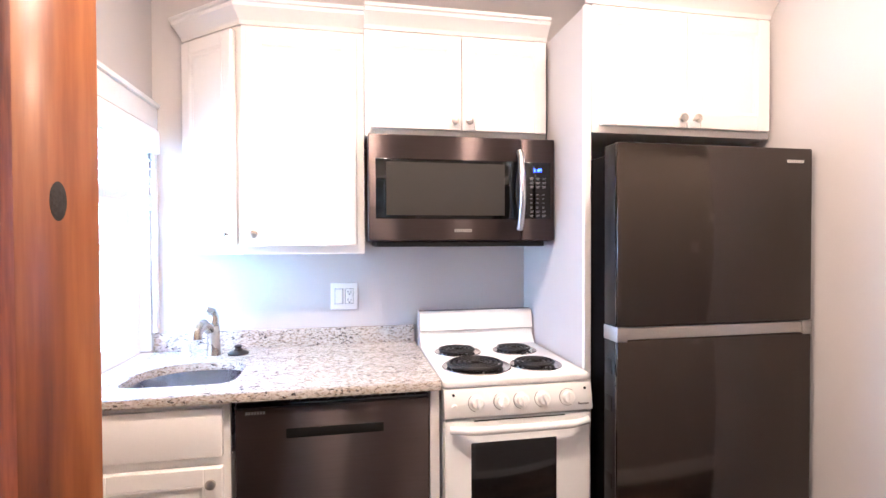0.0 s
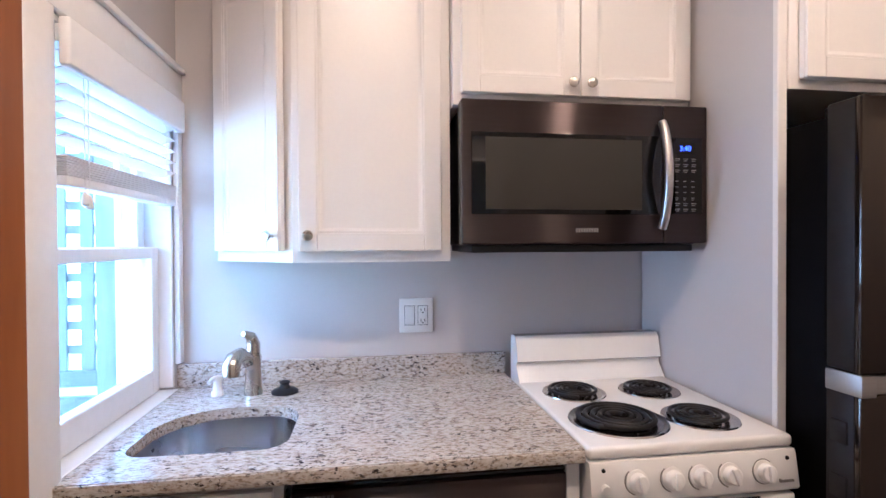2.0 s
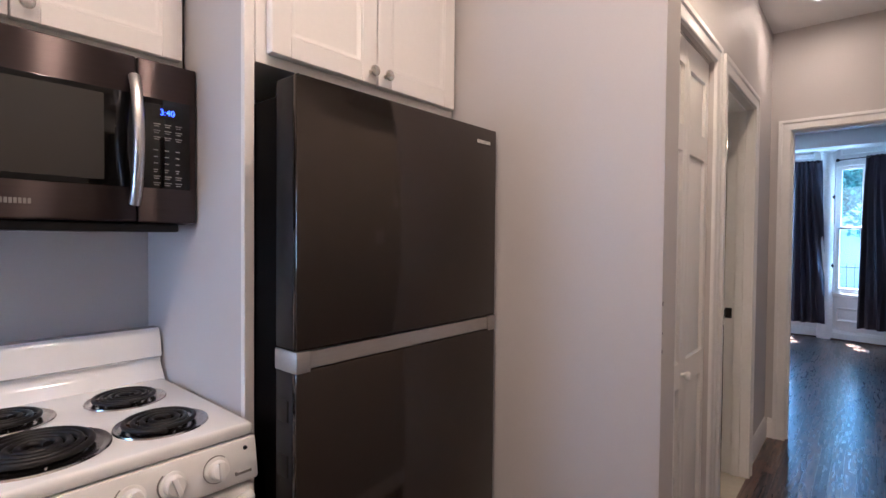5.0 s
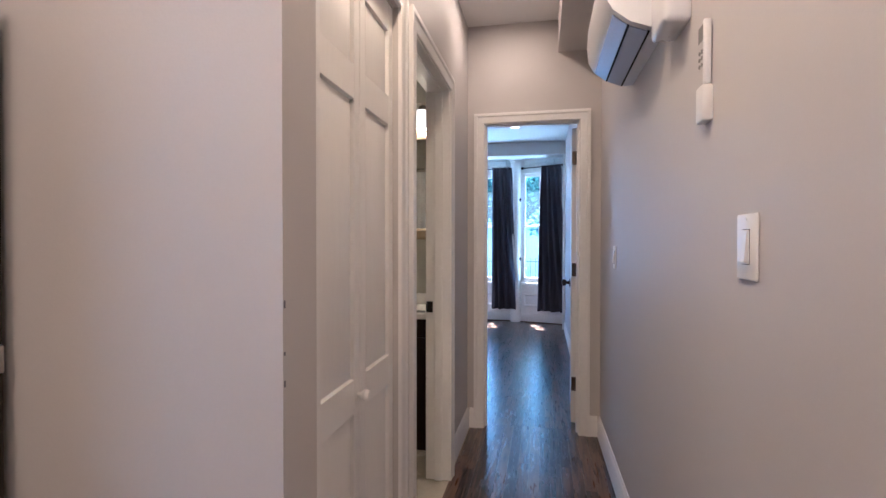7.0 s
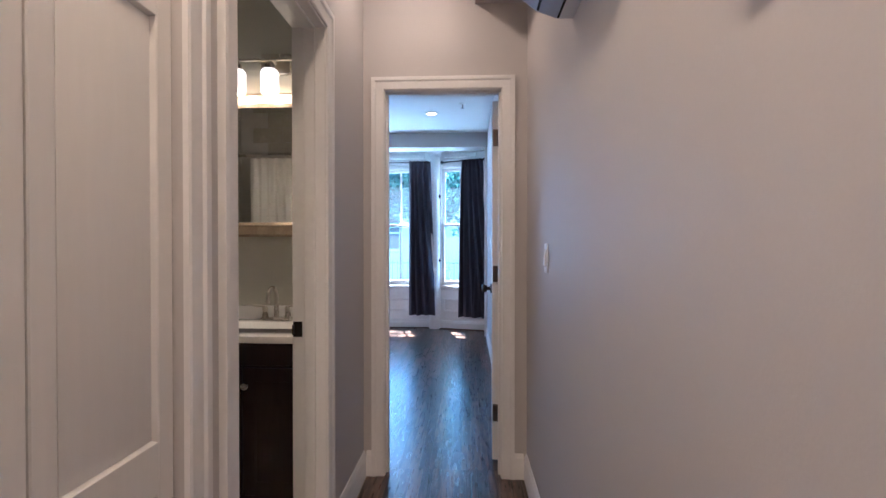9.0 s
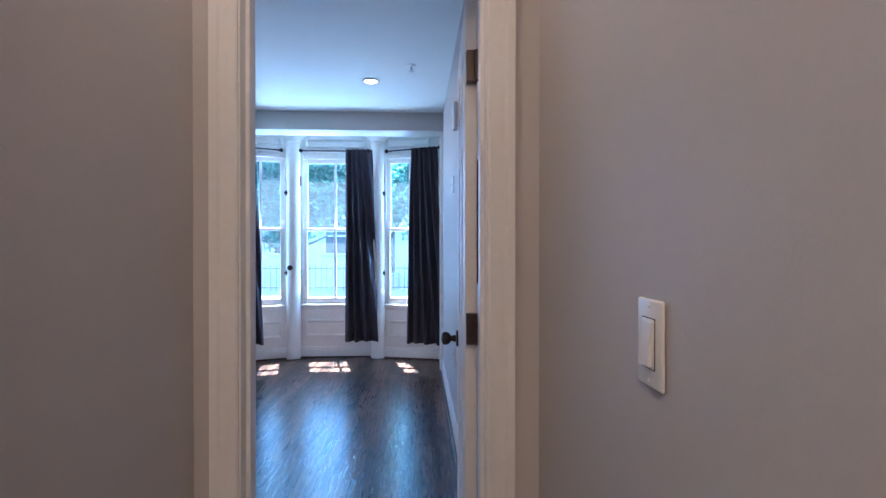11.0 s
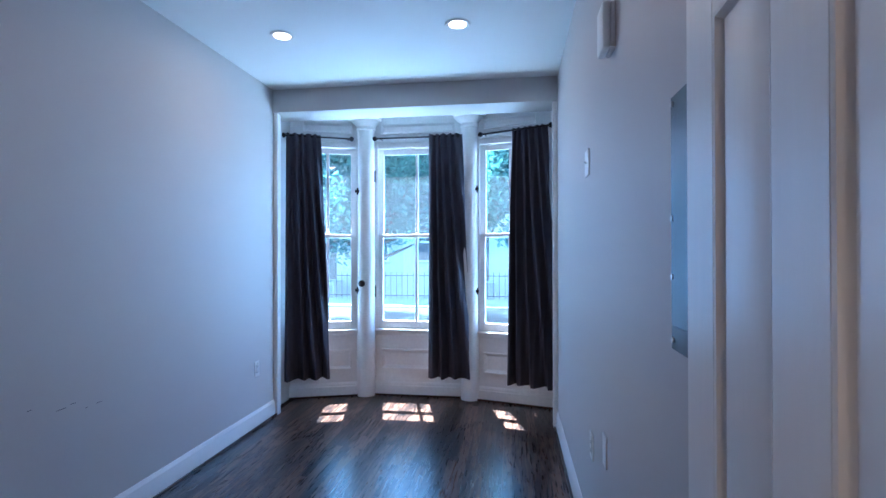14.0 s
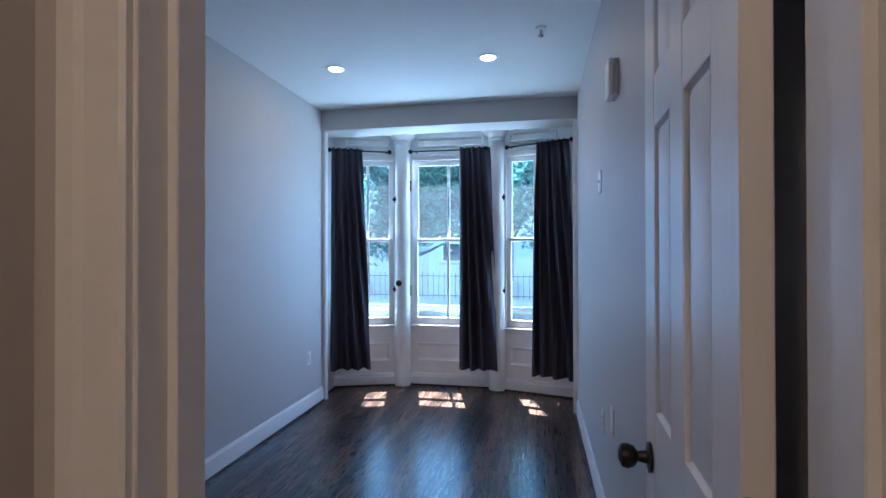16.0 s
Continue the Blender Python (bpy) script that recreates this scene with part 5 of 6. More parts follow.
    mi = thing("wall_mirror", (XB, 1.31, 1.27), "framed wall mirror with a champagne gold frame", "mirror")
    a0, a1, b0, b1 = 0.975, 1.652, 1.272, 2.034
    mm = Matrix.Translation((XB - 0.002, a1, b0)) @ Matrix.Rotation(radians(-90), 4, "Z")
    bm = bmesh.new()
    prof = [(0, 0), (0, -0.012), (0.012, -0.026), (0.055, -0.019), (0.060, -0.022), (0.076, -0.012), (0.076, 0)]
    rings = []
    w, h = a1 - a0, b1 - b0
    for d, y in prof:
        rings.append([bm.verts.new(p) for p in ((d, y, d), (w - d, y, d), (w - d, y, h - d), (d, y, h - d))])
    for lo, hi in zip(rings, rings[1:]):
        for k in range(4):
            bm.faces.new((lo[k], lo[(k + 1) % 4], hi[(k + 1) % 4], hi[k]))
    part("frame", moved(bm, mm), FRAME_GOLD, mi, "champagne gold moulded frame", smooth=20)
    part("mirror_glass", moved(solid(0.075, w - 0.075, -0.0085, -0.002, 0.075, h - 0.075), mm), MIRROR, mi)
    l = thing("vanity_light", (XB, 1.37, 2.24), "brushed nickel vanity light with frosted glass shades", "wall lamp")
    part("backplate", solid(XB - 0.022, XB - 0.0005, 1.275, 1.435, 2.13, 2.24, 0.006, 2), NICKEL, l)
    part("bar", tube(bmesh.new(), (XB - 0.075, 1.15, 2.188), (XB - 0.075, 1.56, 2.188), 0.008), NICKEL, l)
    part("arm", tube(bmesh.new(), (XB - 0.02, 1.354, 2.188), (XB - 0.075, 1.354, 2.188), 0.010), NICKEL, l)
    for y in (1.527, 1.354, 1.181):
        sh = part("socket", lathe(bmesh.new(), [(0.026, -0.045), (0.028, -0.02), (0.016, -0.008), (0.010, 0.004)], (XB - 0.10, y, 2.172)), NICKEL, l)
        part("shade", lathe(bmesh.new(), [(0.040, -0.165), (0.045, -0.150), (0.046, -0.06), (0.036, -0.044), (0.022, -0.042)], (XB - 0.10, y, 2.172)), SHADE, sh, "glowing frosted glass shade", smooth=50)
    r = thing("towel_ring", (XB, 1.775, 1.30), "brushed nickel towel ring on the bathroom wall", "towel ring")
    part("mount", lathe(bmesh.new(), [(0.024, 0), (0.022, 0.01), (0.010, 0.014), (0.009, 0.045), (0.012, 0.05)], (0, 0, 0), Matrix.Translation((XB - 0.0005, 1.720, 1.360)) @ Matrix.Rotation(radians(-90), 4, "Y"), 20), NICKEL, r)
    part("ring", sweep(bmesh.new(), [(XB - 0.045 - 0.008 * math.sin(6.283 * k / 32), 1.742 + 0.080 * math.cos(6.283 * k / 32), 1.283 + 0.080 * math.sin(6.283 * k / 32)) for k in range(33)], 0.0048, 8), NICKEL, r, smooth=60)
    to = thing("toilet", (4.0, 1.90, 0), "white ceramic toilet beside the vanity", "toilet")
    part("tank", solid(XB - 0.215, XB - 0.02, 1.700, 2.115, 0.365, 0.650, 0.025, 4), CERAMIC, to)
    part("tank_lid", solid(XB - 0.228, XB - 0.012, 1.688, 2.127, 0.652, 0.692, 0.012, 3), CERAMIC, to)
    part("bowl", lathe(bmesh.new(), [(0.10, 0.0), (0.11, 0.05), (0.12, 0.18), (0.17, 0.32), (0.19, 0.385), (0.17, 0.39), (0.13, 0.30), (0.05, 0.22)], (0, 0, 0), Matrix.Translation((3.84, 1.902, 0)) @ Matrix.Diagonal((1.3, 1.0, 0.91, 1)), 32), CERAMIC, to, smooth=60)
    part("seat", lathe(bmesh.new(), [(0.19, 0), (0.195, 0.012), (0.18, 0.02), (0.01, 0.022)], (0, 0, 0), Matrix.Translation((3.845, 1.902, 0.3565)) @ Matrix.Diagonal((1.3, 1.0, 1.0, 1)), 32), CERAMIC, to, smooth=50)
    part("flush_lever", tube(bmesh.new(), (XB - 0.222, 1.76, 0.61), (XB - 0.222, 1.82, 0.605), 0.006), NICKEL, to)
    # the shower end, seen in the mirror
    ro = thing("shower_rod", (2.72, 1.8, 2.0), "brushed nickel shower curtain rod", "curtain rod")
    part("rod", tube(bmesh.new(), (2.72, 0.993, 1.99), (2.72, 2.619, 1.99), 0.0125), NICKEL, ro)
    cu = thing("shower_curtain", (2.72, 1.9, 0.2), "white shower curtain hanging from the rod", "curtain")
    bm = bmesh.new()
    n, rows = 90, 6
    grid = [[bm.verts.new((2.72 + 0.022 * math.sin(i * 0.75) * (0.4 + 0.6 * j / rows), 1.45 + 0.75 * i / n, 1.965 - 1.75 * j / rows)) for i in range(n + 1)] for j in range(rows + 1)]
    for j in range(rows):
        for i in range(n):
            bm.faces.new((grid[j][i], grid[j][i + 1], grid[j + 1][i + 1], grid[j + 1][i]))
    c = part("cloth", bm, SHOWER, cu, smooth=60)
    sol = c.modifiers.new("thickness", "SOLIDIFY")
    sol.thickness = 0.002
    for k in range(9):
        y = 1.47 + k * 0.088
        part("ring", sweep(bmesh.new(), [(2.72 + 0.02 * math.cos(6.283 * q / 14), y, 1.982 + 0.022 * math.sin(6.283 * q / 14)) for q in range(15)], 0.0018, 6), NICKEL, cu)
    tub = thing("bathtub", (2.35, 1.8, 0), "white bathtub behind the shower curtain", "bathtub")
    bm = bmesh.new()
    box(bm, 1.985, 2.05, 1.0, 2.61, 0, 0.45, 0.02)
    box(bm, 2.62, 2.70, 1.0, 2.61, 0, 0.45, 0.02)
    box(bm, 2.05, 2.62, 1.0, 1.10, 0, 0.449, 0.02)
    box(bm, 2.05, 2.62, 2.50, 2.61, 0, 0.449, 0.02)
    box(bm, 2.05, 2.62, 1.10, 2.50, 0, 0.12)
    part("shell", bm, CERAMIC, tub)
    hk = thing("robe_hook", (2.9, 2.6, 1.6), "brushed nickel robe hook on the bathroom wall", "hook")
    part("plate", tube(bmesh.new(), (2.95, 2.6195, 1.60), (2.95, 2.608, 1.60), 0.024), NICKEL, hk)
    part("prong", sweep(bmesh.new(), [(2.95, 2.61, 1.60), (2.95, 2.57, 1.59), (2.95, 2.56, 1.61)], 0.006, 8), NICKEL, hk)


bathroom()
for lamp_y in (1.527, 1.354, 1.181):
    bulb = bpy.data.lights.new("vanity_bulb", "POINT")
    bulb.energy, bulb.color, bulb.shadow_soft_size = 0.27, (1.0, 0.72, 0.45), 0.008
    new("vanity_bulb", bulb).location = (XD - 0.107, lamp_y, 1.998)

# ---- front room ----
COLS = [(8.905, 1.803), (8.905, 0.812)]
BAY = {  # each bay side: start, end along the inside face; the end stands at the column
    "middle": (Vector((8.93, 1.803)), Vector((8.93, 0.812))),
    "north": (Vector((8.68, 2.47)), Vector((8.90, 1.803))),
    "south": (Vector((8.90, 0.812)), Vector((8.70, 0.03))),
}


def bay_side(key, number, label):
    """One side of the bay: panelled dado, sash window, and frieze. Local x runs along the side, local -y looks into the room."""
    a, b = BAY[key]
    d = (b - a).normalized()
    L = (b - a).length
    m = Matrix.Translation((a.x, a.y, 0)) @ Matrix.Rotation(math.atan2(d.y, d.x), 4, "Z")
    # local +y must look outside
    out = (m.to_3x3() @ Vector((0, 1, 0))).x > 0
    assert out
    if key == "middle":
        g0, g1, mid = 0.100, 0.890, 0.4795
    elif key == "north":
        g0, g1, mid = 0.075, L - 0.085, None
    else:
        g0, g1, mid = 0.085, L - 0.150, None
    if mid is None:
        mid = (g0 + g1) / 2
    z0, z1 = 0.625, 2.335
    bm = bmesh.new()
    for p in ((-0.05, g0, 0, CEILING), (g1, L + 0.05, 0, CEILING), (g0, g1, 0, z0), (g0, g1, z1, CEILING)):
        box(bm, p[0], p[1], 0, 0.15, p[2], p[3])
    wl = structure("wall_bay_" + key, moved(bm, m), OLD_TRIM, "white painted panelled bay window wall", "wall")
    # dado panel and frieze mouldings
    bm = bmesh.new()
    pa, pb = (g0 + 0.045, g1 - 0.045)
    for zz0, zz1, w in ((0.252, 0.440, 0.032), (2.468, 2.560, 0.022)):
        mb = moved(bead(pb - pa, zz1 - zz0, w, 0.026), Matrix.Translation((pa, 0, zz0)))
        tmp = bpy.data.meshes.new("tmp")
        mb.to_mesh(tmp)
        mb.free()
        bm.from_mesh(tmp)
        bpy.data.meshes.remove(tmp)
    part("panel_moulding", moved(bm, m), OLD_TRIM, wl, smooth=20)
    prof = [(0, 0.0), (-0.020, 0.0), (-0.020, 0.092), (-0.014, 0.100), (-0.014, 0.112), (-0.006, 0.126), (0, 0.130)]
    part("baseboard", moved(extrude_outline(bmesh.new(), prof, lambda u, v, s: Vector((L + 0.02 if s else -0.02, u, v))), m), OLD_TRIM, wl, smooth=20)
    part("shoe_strip", moved(solid(0, L, -0.034, -0.0205, 0, 0.016, 0.004), m), FLOOR_WOOD, wl, "dark stained shoe moulding")
    # window
    t = thing("window_" + number, m @ Vector((L / 2, 0, z0)), label, "window", kind="structure")
    part("sill", moved(solid(g0 - 0.03, g1 + 0.03, -0.028, 0.03, z0 - 0.022, z0, 0.005, 2), m), OLD_TRIM, t)
    part("apron", moved(solid(g0 - 0.01, g1 + 0.01, -0.012, -0.0005, z0 - 0.06, z0 - 0.0225, 0.003), m), OLD_TRIM, t)
    bm = bmesh.new()
    for p in ((g0 - 0.055, g0 + 0.012, z0, z1 + 0.05), (g1 - 0.012, g1 + 0.055, z0, z1 + 0.05)):
        box(bm, p[0], p[1], -0.014, 0.0, p[2], p[3], 0.003)
    box(bm, g0 - 0.055, g1 + 0.055, -0.018, 0.0, z1 + 0.0505, z1 + 0.085, 0.004)
    part("casing", moved(bm, m), OLD_TRIM, t)
    for name, yy, s0, s1 in (("lower_sash", 0.022, z0 + 0.002, 1.520), ("upper_sash", 0.056, 1.485, z1 - 0.002)):
        st = 0.056
        bm = bmesh.new()
        low = name == "lower_sash"
        for p in ((g0, g0 + st, s0, s1), (g1 - st, g1, s0, s1), (g0 + st, g1 - st, s0, s0 + (0.075 if low else 0.034)), (g0 + st, g1 - st, s1 - (0.034 if low else 0.050), s1)):
            box(bm, p[0], p[1], yy - 0.017, yy + 0.017, p[2], p[3], 0.003, 1)
        s = part(name, moved(bm, m), OLD_TRIM, t)
        part("muntin", moved(solid(mid - 0.013, mid + 0.013, yy - 0.014, yy + 0.014, s0 + 0.03, s1 - 0.03, 0.004), m), OLD_TRIM, s)
        for q0, q1 in ((g0 + st - 0.004, mid - 0.012), (mid + 0.012, g1 - st + 0.004)):
            pane = part("pane", moved(solid(q0, q1, yy - 0.0015, yy + 0.0015, s0 + 0.03, s1 - 0.03), m), PANE, s)
            pane.visible_shadow = False
    hx = [g0 - 0.02] if key == "middle" else [g1 + 0.015] if key == "north" else [g0 - 0.02]
    for zz in (0.98, 2.07) if key == "middle" else (0.995, 1.925):
        for x in hx:
            if key == "middle":
                part("shutter_hinge", moved(tube(bmesh.new(), (x, -0.018, zz - 0.055), (x, -0.018, zz + 0.055), 0.012), m), BRONZE, t, "dark old shutter hinge")
            else:
                lt = part("latch", moved(solid(x - 0.018, x + 0.018, -0.030, -0.0145, zz - 0.032, zz + 0.032, 0.003), m), BRONZE, t, "dark iron shutter latch")
                part("catch", moved(solid(x - 0.034, x + 0.030, -0.042, -0.0305, zz - 0.014, zz + 0.014, 0.003), m), BRONZE, lt)
    return m, L


MB = {k: bay_side(k, n, lab) for k, n, lab in (("north", "2", "tall old white sash window in the bay side by the left curtain"), ("middle", "3", "tall old white sash window in the middle of the bay"), ("south", "4", "tall narrow old white sash window in the bay side"))}

for cx, cy in COLS:
    t = thing("bay_column", (cx, cy, 0), "round white painted wooden column between bay windows", "column", "bay columns")
    part("shaft", lathe(bmesh.new(), [(0.089, 0), (0.089, 0.10), (0.086, 0.11), (0.084, 1.2), (0.080, 2.50)], (cx, cy, 0), sides=32), OLD_TRIM, t, smooth=50)
    part("capital", lathe(bmesh.new(), [(0.080, 2.50), (0.090, 2.506), (0.090, 2.522), (0.083, 2.528), (0.098, 2.548), (0.130, 2.572), (0.138, 2.584), (0.13, 2.5895)], (cx, cy, 0), sides=32), OLD_TRIM, t, "flared white column capital", smooth=40)
    part("abacus", solid(cx - 0.15, cx + 0.06, cy - 0.15, cy + 0.15, 2.590, 2.648, 0.006, 2), OLD_TRIM, t)
    part("capital_block", solid(cx - 0.125, cx + 0.06, cy - 0.125, cy + 0.125, 2.6485, 2.6995, 0.003, 1), OLD_TRIM, t)
kb = thing("round_bracket", (8.82, 1.80, 1.06), "round black holdback knob on the bay column", "knob")
part("disc", lathe(bmesh.new(), [(0.012, 0), (0.012, 0.02), (0.030, 0.024), (0.031, 0.034), (0.022, 0.040)], (0, 0, 0), Matrix.Translation((8.822, 1.812, 1.060)) @ Matrix.Rotation(radians(-90), 4, "Y"), 24), BRONZE, kb)
for y, nm in ((RY1 - 0.035, "pilaster_north"), (RY0, "pilaster_south")):
    structure(nm, solid(8.226, 8.286, y, y + 0.035, 0, 2.5095, 0.004), OLD_TRIM, "white painted flat pilaster at the bay", "pilaster")


def curtain(name_label, a, b, ta, tb, top, bottom, folds, seed):
    """A hanging curtain: its hem runs from a to b, its heading from ta to tb (plan points)."""
    a, b, ta, tb = Vector(a), Vector(b), Vector(ta), Vector(tb)
    t = thing("curtain", (*((a + b) / 2), bottom), name_label, "curtain", "window curtains")
    rnd = random.Random(seed)
    ph = [rnd.uniform(0, 6.28) for _ in range(4)]
    bm = bmesh.new()
    n, rows = folds * 22, 24
    grid = []
    for j in range(rows + 1):
        s = j / rows
        row = []
        for i in range(n + 1):
            u = i / n
            uu = u + 0.018 * math.sin(6.28 * u * folds * 0.5 + ph[2])
            pa, pb = ta.lerp(a, s ** 0.8), tb.lerp(b, s ** 0.8)
            d = (pb - pa).normalized()
            nn = Vector((d.y, -d.x))
            gather = max(0.0, 1 - s * 9)
            amp = 0.016 + 0.030 * min(1, s * 2.5) + 0.010 * math.sin(u * 9 + ph[0]) * min(1, s * 2)
            wide = math.sin(6.283 * folds * u * (1 - 0.38 * s) + 1.1 * math.sin(u * 5 + ph[1]) + 0.5 * s)
            fine = math.sin(6.283 * folds * 2.3 * u + ph[2]) * (0.35 * gather + 0.12 * math.sin(s * 4 + ph[3]))
            wv = wide * (1 - 0.5 * gather) + fine
            p = pa.lerp(pb, min(1, max(0, uu))) + nn * (amp * wv)
            row.append(bm.verts.new((p.x, p.y, top + (bottom - top) * s + 0.003 * math.sin(6.28 * 2 * u + ph[3]) * (s > 0.99) + 0.005 * (j == 0) * math.sin(6.28 * folds * u))))
        grid.append(row)
    for j in range(rows):
        for i in range(n):
            bm.faces.new((grid[j][i], grid[j][i + 1], grid[j + 1][i + 1], grid[j + 1][i]))
    c = part("cloth", bm, CURTAIN, t, smooth=70)
    sol = c.modifiers.new("thickness", "SOLIDIFY")
    sol.thickness = 0.003
    return t


def rod(a, b, z, label):
    t = thing("curtain_rod", (*((Vector(a) + Vector(b)) / 2), z), label, "curtain rod", "window curtain rods")
    part("bar", tube(bmesh.new(), (*a, z), (*b, z), 0.008, sides=14), ROD, t)
    d = (Vector(b) - Vector(a)).normalized()
    for p, s in ((Vector(a), -1), (Vector(b), 1)):
        q = p + d * s * 0.02
        part("finial", ball(bmesh.new(), (q.x, q.y, z), 0.023, 1, 1, 1, 14, 8), ROD, t)
        f = p - d * s * 0.03
        part("bracket", tube(bmesh.new(), (f.x, f.y, z), (f.x + 0.085, f.y, z), 0.006, sides=10), ROD, t)


rod((8.825, 1.675), (8.825, 0.94), 2.410, "thin black curtain rod over the middle bay window")
rod((8.550, 2.44), (8.775, 1.925), 2.405, "thin black curtain rod over the side bay window")
rod((8.78, 0.690), (8.54, 0.125), 2.405, "thin black curtain rod over the side bay window")
curtain("charcoal grey curtain bunched at the wall side", (8.520, 2.445), (8.672, 2.068), (8.545, 2.440), (8.668, 2.160), 2.425, 0.205, 5, 3)
curtain("charcoal grey curtain drawn over the middle bay window", (8.80, 1.190), (8.80, 0.806), (8.818, 1.185), (8.818, 0.878), 2.430, 0.205, 5, 5)
curtain("charcoal grey curtain hanging by the wall corner", (8.700, 0.472), (8.545, 0.060), (8.705, 0.428), (8.57, 0.135), 2.425, 0.205, 6, 8)

wall_plate("wall_outlet", "white double outlet on the room wall", "outlet", pose(7.95, RY1, 0.450), 0.072, 0.118, [(0, "outlet")])
wall_plate("light_switch", "white toggle switch with an open plate on the room wall", "switch", pose(6.68, RY0, 1.755) @ pose(0, 0, 0, 0, 0, 180), 0.115, 0.120, [(0, "toggle")])
wall_plate("wall_outlet", "white outlet low on the room wall", "outlet", pose(6.575, RY0, 0.512) @ pose(0, 0, 0, 0, 0, 180), 0.072, 0.118, [(0, "outlet")])
wall_plate("cable_plate", "white blank cable plate low on the room wall", "wall plate", pose(6.262, RY0, 0.612) @ pose(0, 0, 0, 0, 0, 180), 0.072, 0.118, [(0, "blank")])
ch = thing("door_chime", (6.17, RY0, 2.0), "white boxed door chime high on the room wall", "door chime")
part("back_box", solid(6.055, 6.155, RY0 + 0.0005, RY0 + 0.016, 2.033, 2.187, 0.003), PLASTIC, ch)
part("cover", solid(6.050, 6.160, RY0 + 0.0165, RY0 + 0.044, 2.030, 2.190, 0.010, 2), PLASTIC, ch)
eb = thing("breaker_panel", (5.3, RY0, 1.15), "grey metal electrical breaker panel cover on the wall", "electrical panel")
part("cover", solid(5.13, 5.440, RY0 + 0.0005, RY0 + 0.014, 1.150, 1.672, 0.002, 1), GREY_METAL, eb)
part("panel_door", solid(5.17, 5.412, RY0 + 0.0145, RY0 + 0.018, 1.20, 1.625, 0.002, 1), GREY_METAL, eb)
for z in (1.17, 1.30, 1.42, 1.655):
    part("screw", tube(bmesh.new(), (5.427, RY0 + 0.0135, z), (5.427, RY0 + 0.018, z), 0.006, sides=12), STEEL, eb)
for k, (x, z, w) in enumerate(((6.25, 0.66, 0.05), (6.32, 0.668, 0.03), (6.46, 0.632, 0.035), (6.12, 0.70, 0.02), (6.40, 0.628, 0.012))):
    structure("scuff_mark", solid(x, x + w, RY1 - 0.0006, RY1 + 0.0001, z, z + 0.003), SCUFF, "small dark scuff on the wall", "mark")

for z, h in ((1.15, 0.012), (1.076, 0.006), (1.027, 0.010)):
    structure("chip_mark", solid(XF + 0.002, XF + 0.007, 0.7822, 0.7831, z, z + h, 0.0003, 1), SCUFF, "small dark chip at the wall corner", "mark")

# ---- outside ----
GZ = -0.75
structure("ground", solid(-60, 90, -70, 70, GZ - 0.3, GZ), GRASS, "green ground that reaches the distance", "ground")
structure("pavement", solid(12.2, 14.6, -40, 40, GZ, GZ + 0.05), CONCRETE, "pale concrete pavement", "pavement")
structure("road", solid(15.0, 22.5, -40, 40, GZ, GZ + 0.02), ASPHALT, "grey asphalt road", "road")
structure("pavement_far", solid(22.5, 27, -40, 40, GZ, GZ + 0.06), CONCRETE, "pale concrete pavement across the street", "pavement")
structure("front_yard", solid(9.3, 12.2, -4, 7, GZ, GZ + 0.04), CONCRETE, "pale concrete front yard", "ground")


def far_house(x, y0, y1, h, mat, label):
    t = thing("house", (x, (y0 + y1) / 2, GZ), label, "house", "houses across the street")
    part("wall", solid(x, x + 8, y0, y1, GZ, h), mat, t)
    part("cornice", solid(x - 0.35, x + 8.2, y0 - 0.1, y1 + 0.1, h, h + 0.5, 0.08), mat, t)
    part("roof", solid(x + 0.1, x + 8, y0, y1, h + 0.501, h + 0.65), ASPHALT, t)
    n = max(2, int((y1 - y0) / 2.0))
    for lev in range(int(h // 3)):
        for k in range(n):
            yc = y0 + (k + 0.5) * (y1 - y0) / n
            z = GZ + 1.7 + lev * 3.2
            if lev == 0 and k == n // 2:
                dr = part("door", solid(x - 0.02, x + 0.06, yc - 0.5, yc + 0.5, GZ + 0.8, GZ + 3.0), DARK_PANE, t)
                part("step", solid(x - 1.2, x - 0.001, yc - 0.8, yc + 0.8, GZ, GZ + 0.75), CONCRETE, t)
                continue
            w = part("window", solid(x - 0.03, x + 0.05, yc - 0.55, yc + 0.55, z - 0.05, z + 1.75), TRIM, t)
            part("pane", solid(x - 0.045, x - 0.031, yc - 0.47, yc + 0.47, z + 0.03, z + 0.82), DARK_PANE, w)
            part("pane", solid(x - 0.045, x - 0.031, yc - 0.47, yc + 0.47, z + 0.9, z + 1.67), DARK_PANE, w)
            part("sill", solid(x - 0.14, x - 0.001, yc - 0.65, yc + 0.65, z - 0.17, z - 0.051), CONCRETE, w)


far_house(27, -9, -1.5, 9.0, BRICK_FAR, "grey brick row house across the street")
far_house(27, -1.5, 5.5, 9.6, STUCCO, "pale stucco row house across the street")
far_house(27, 5.5, 13, 8.8, BRICK_FAR, "grey brick row house across the street")


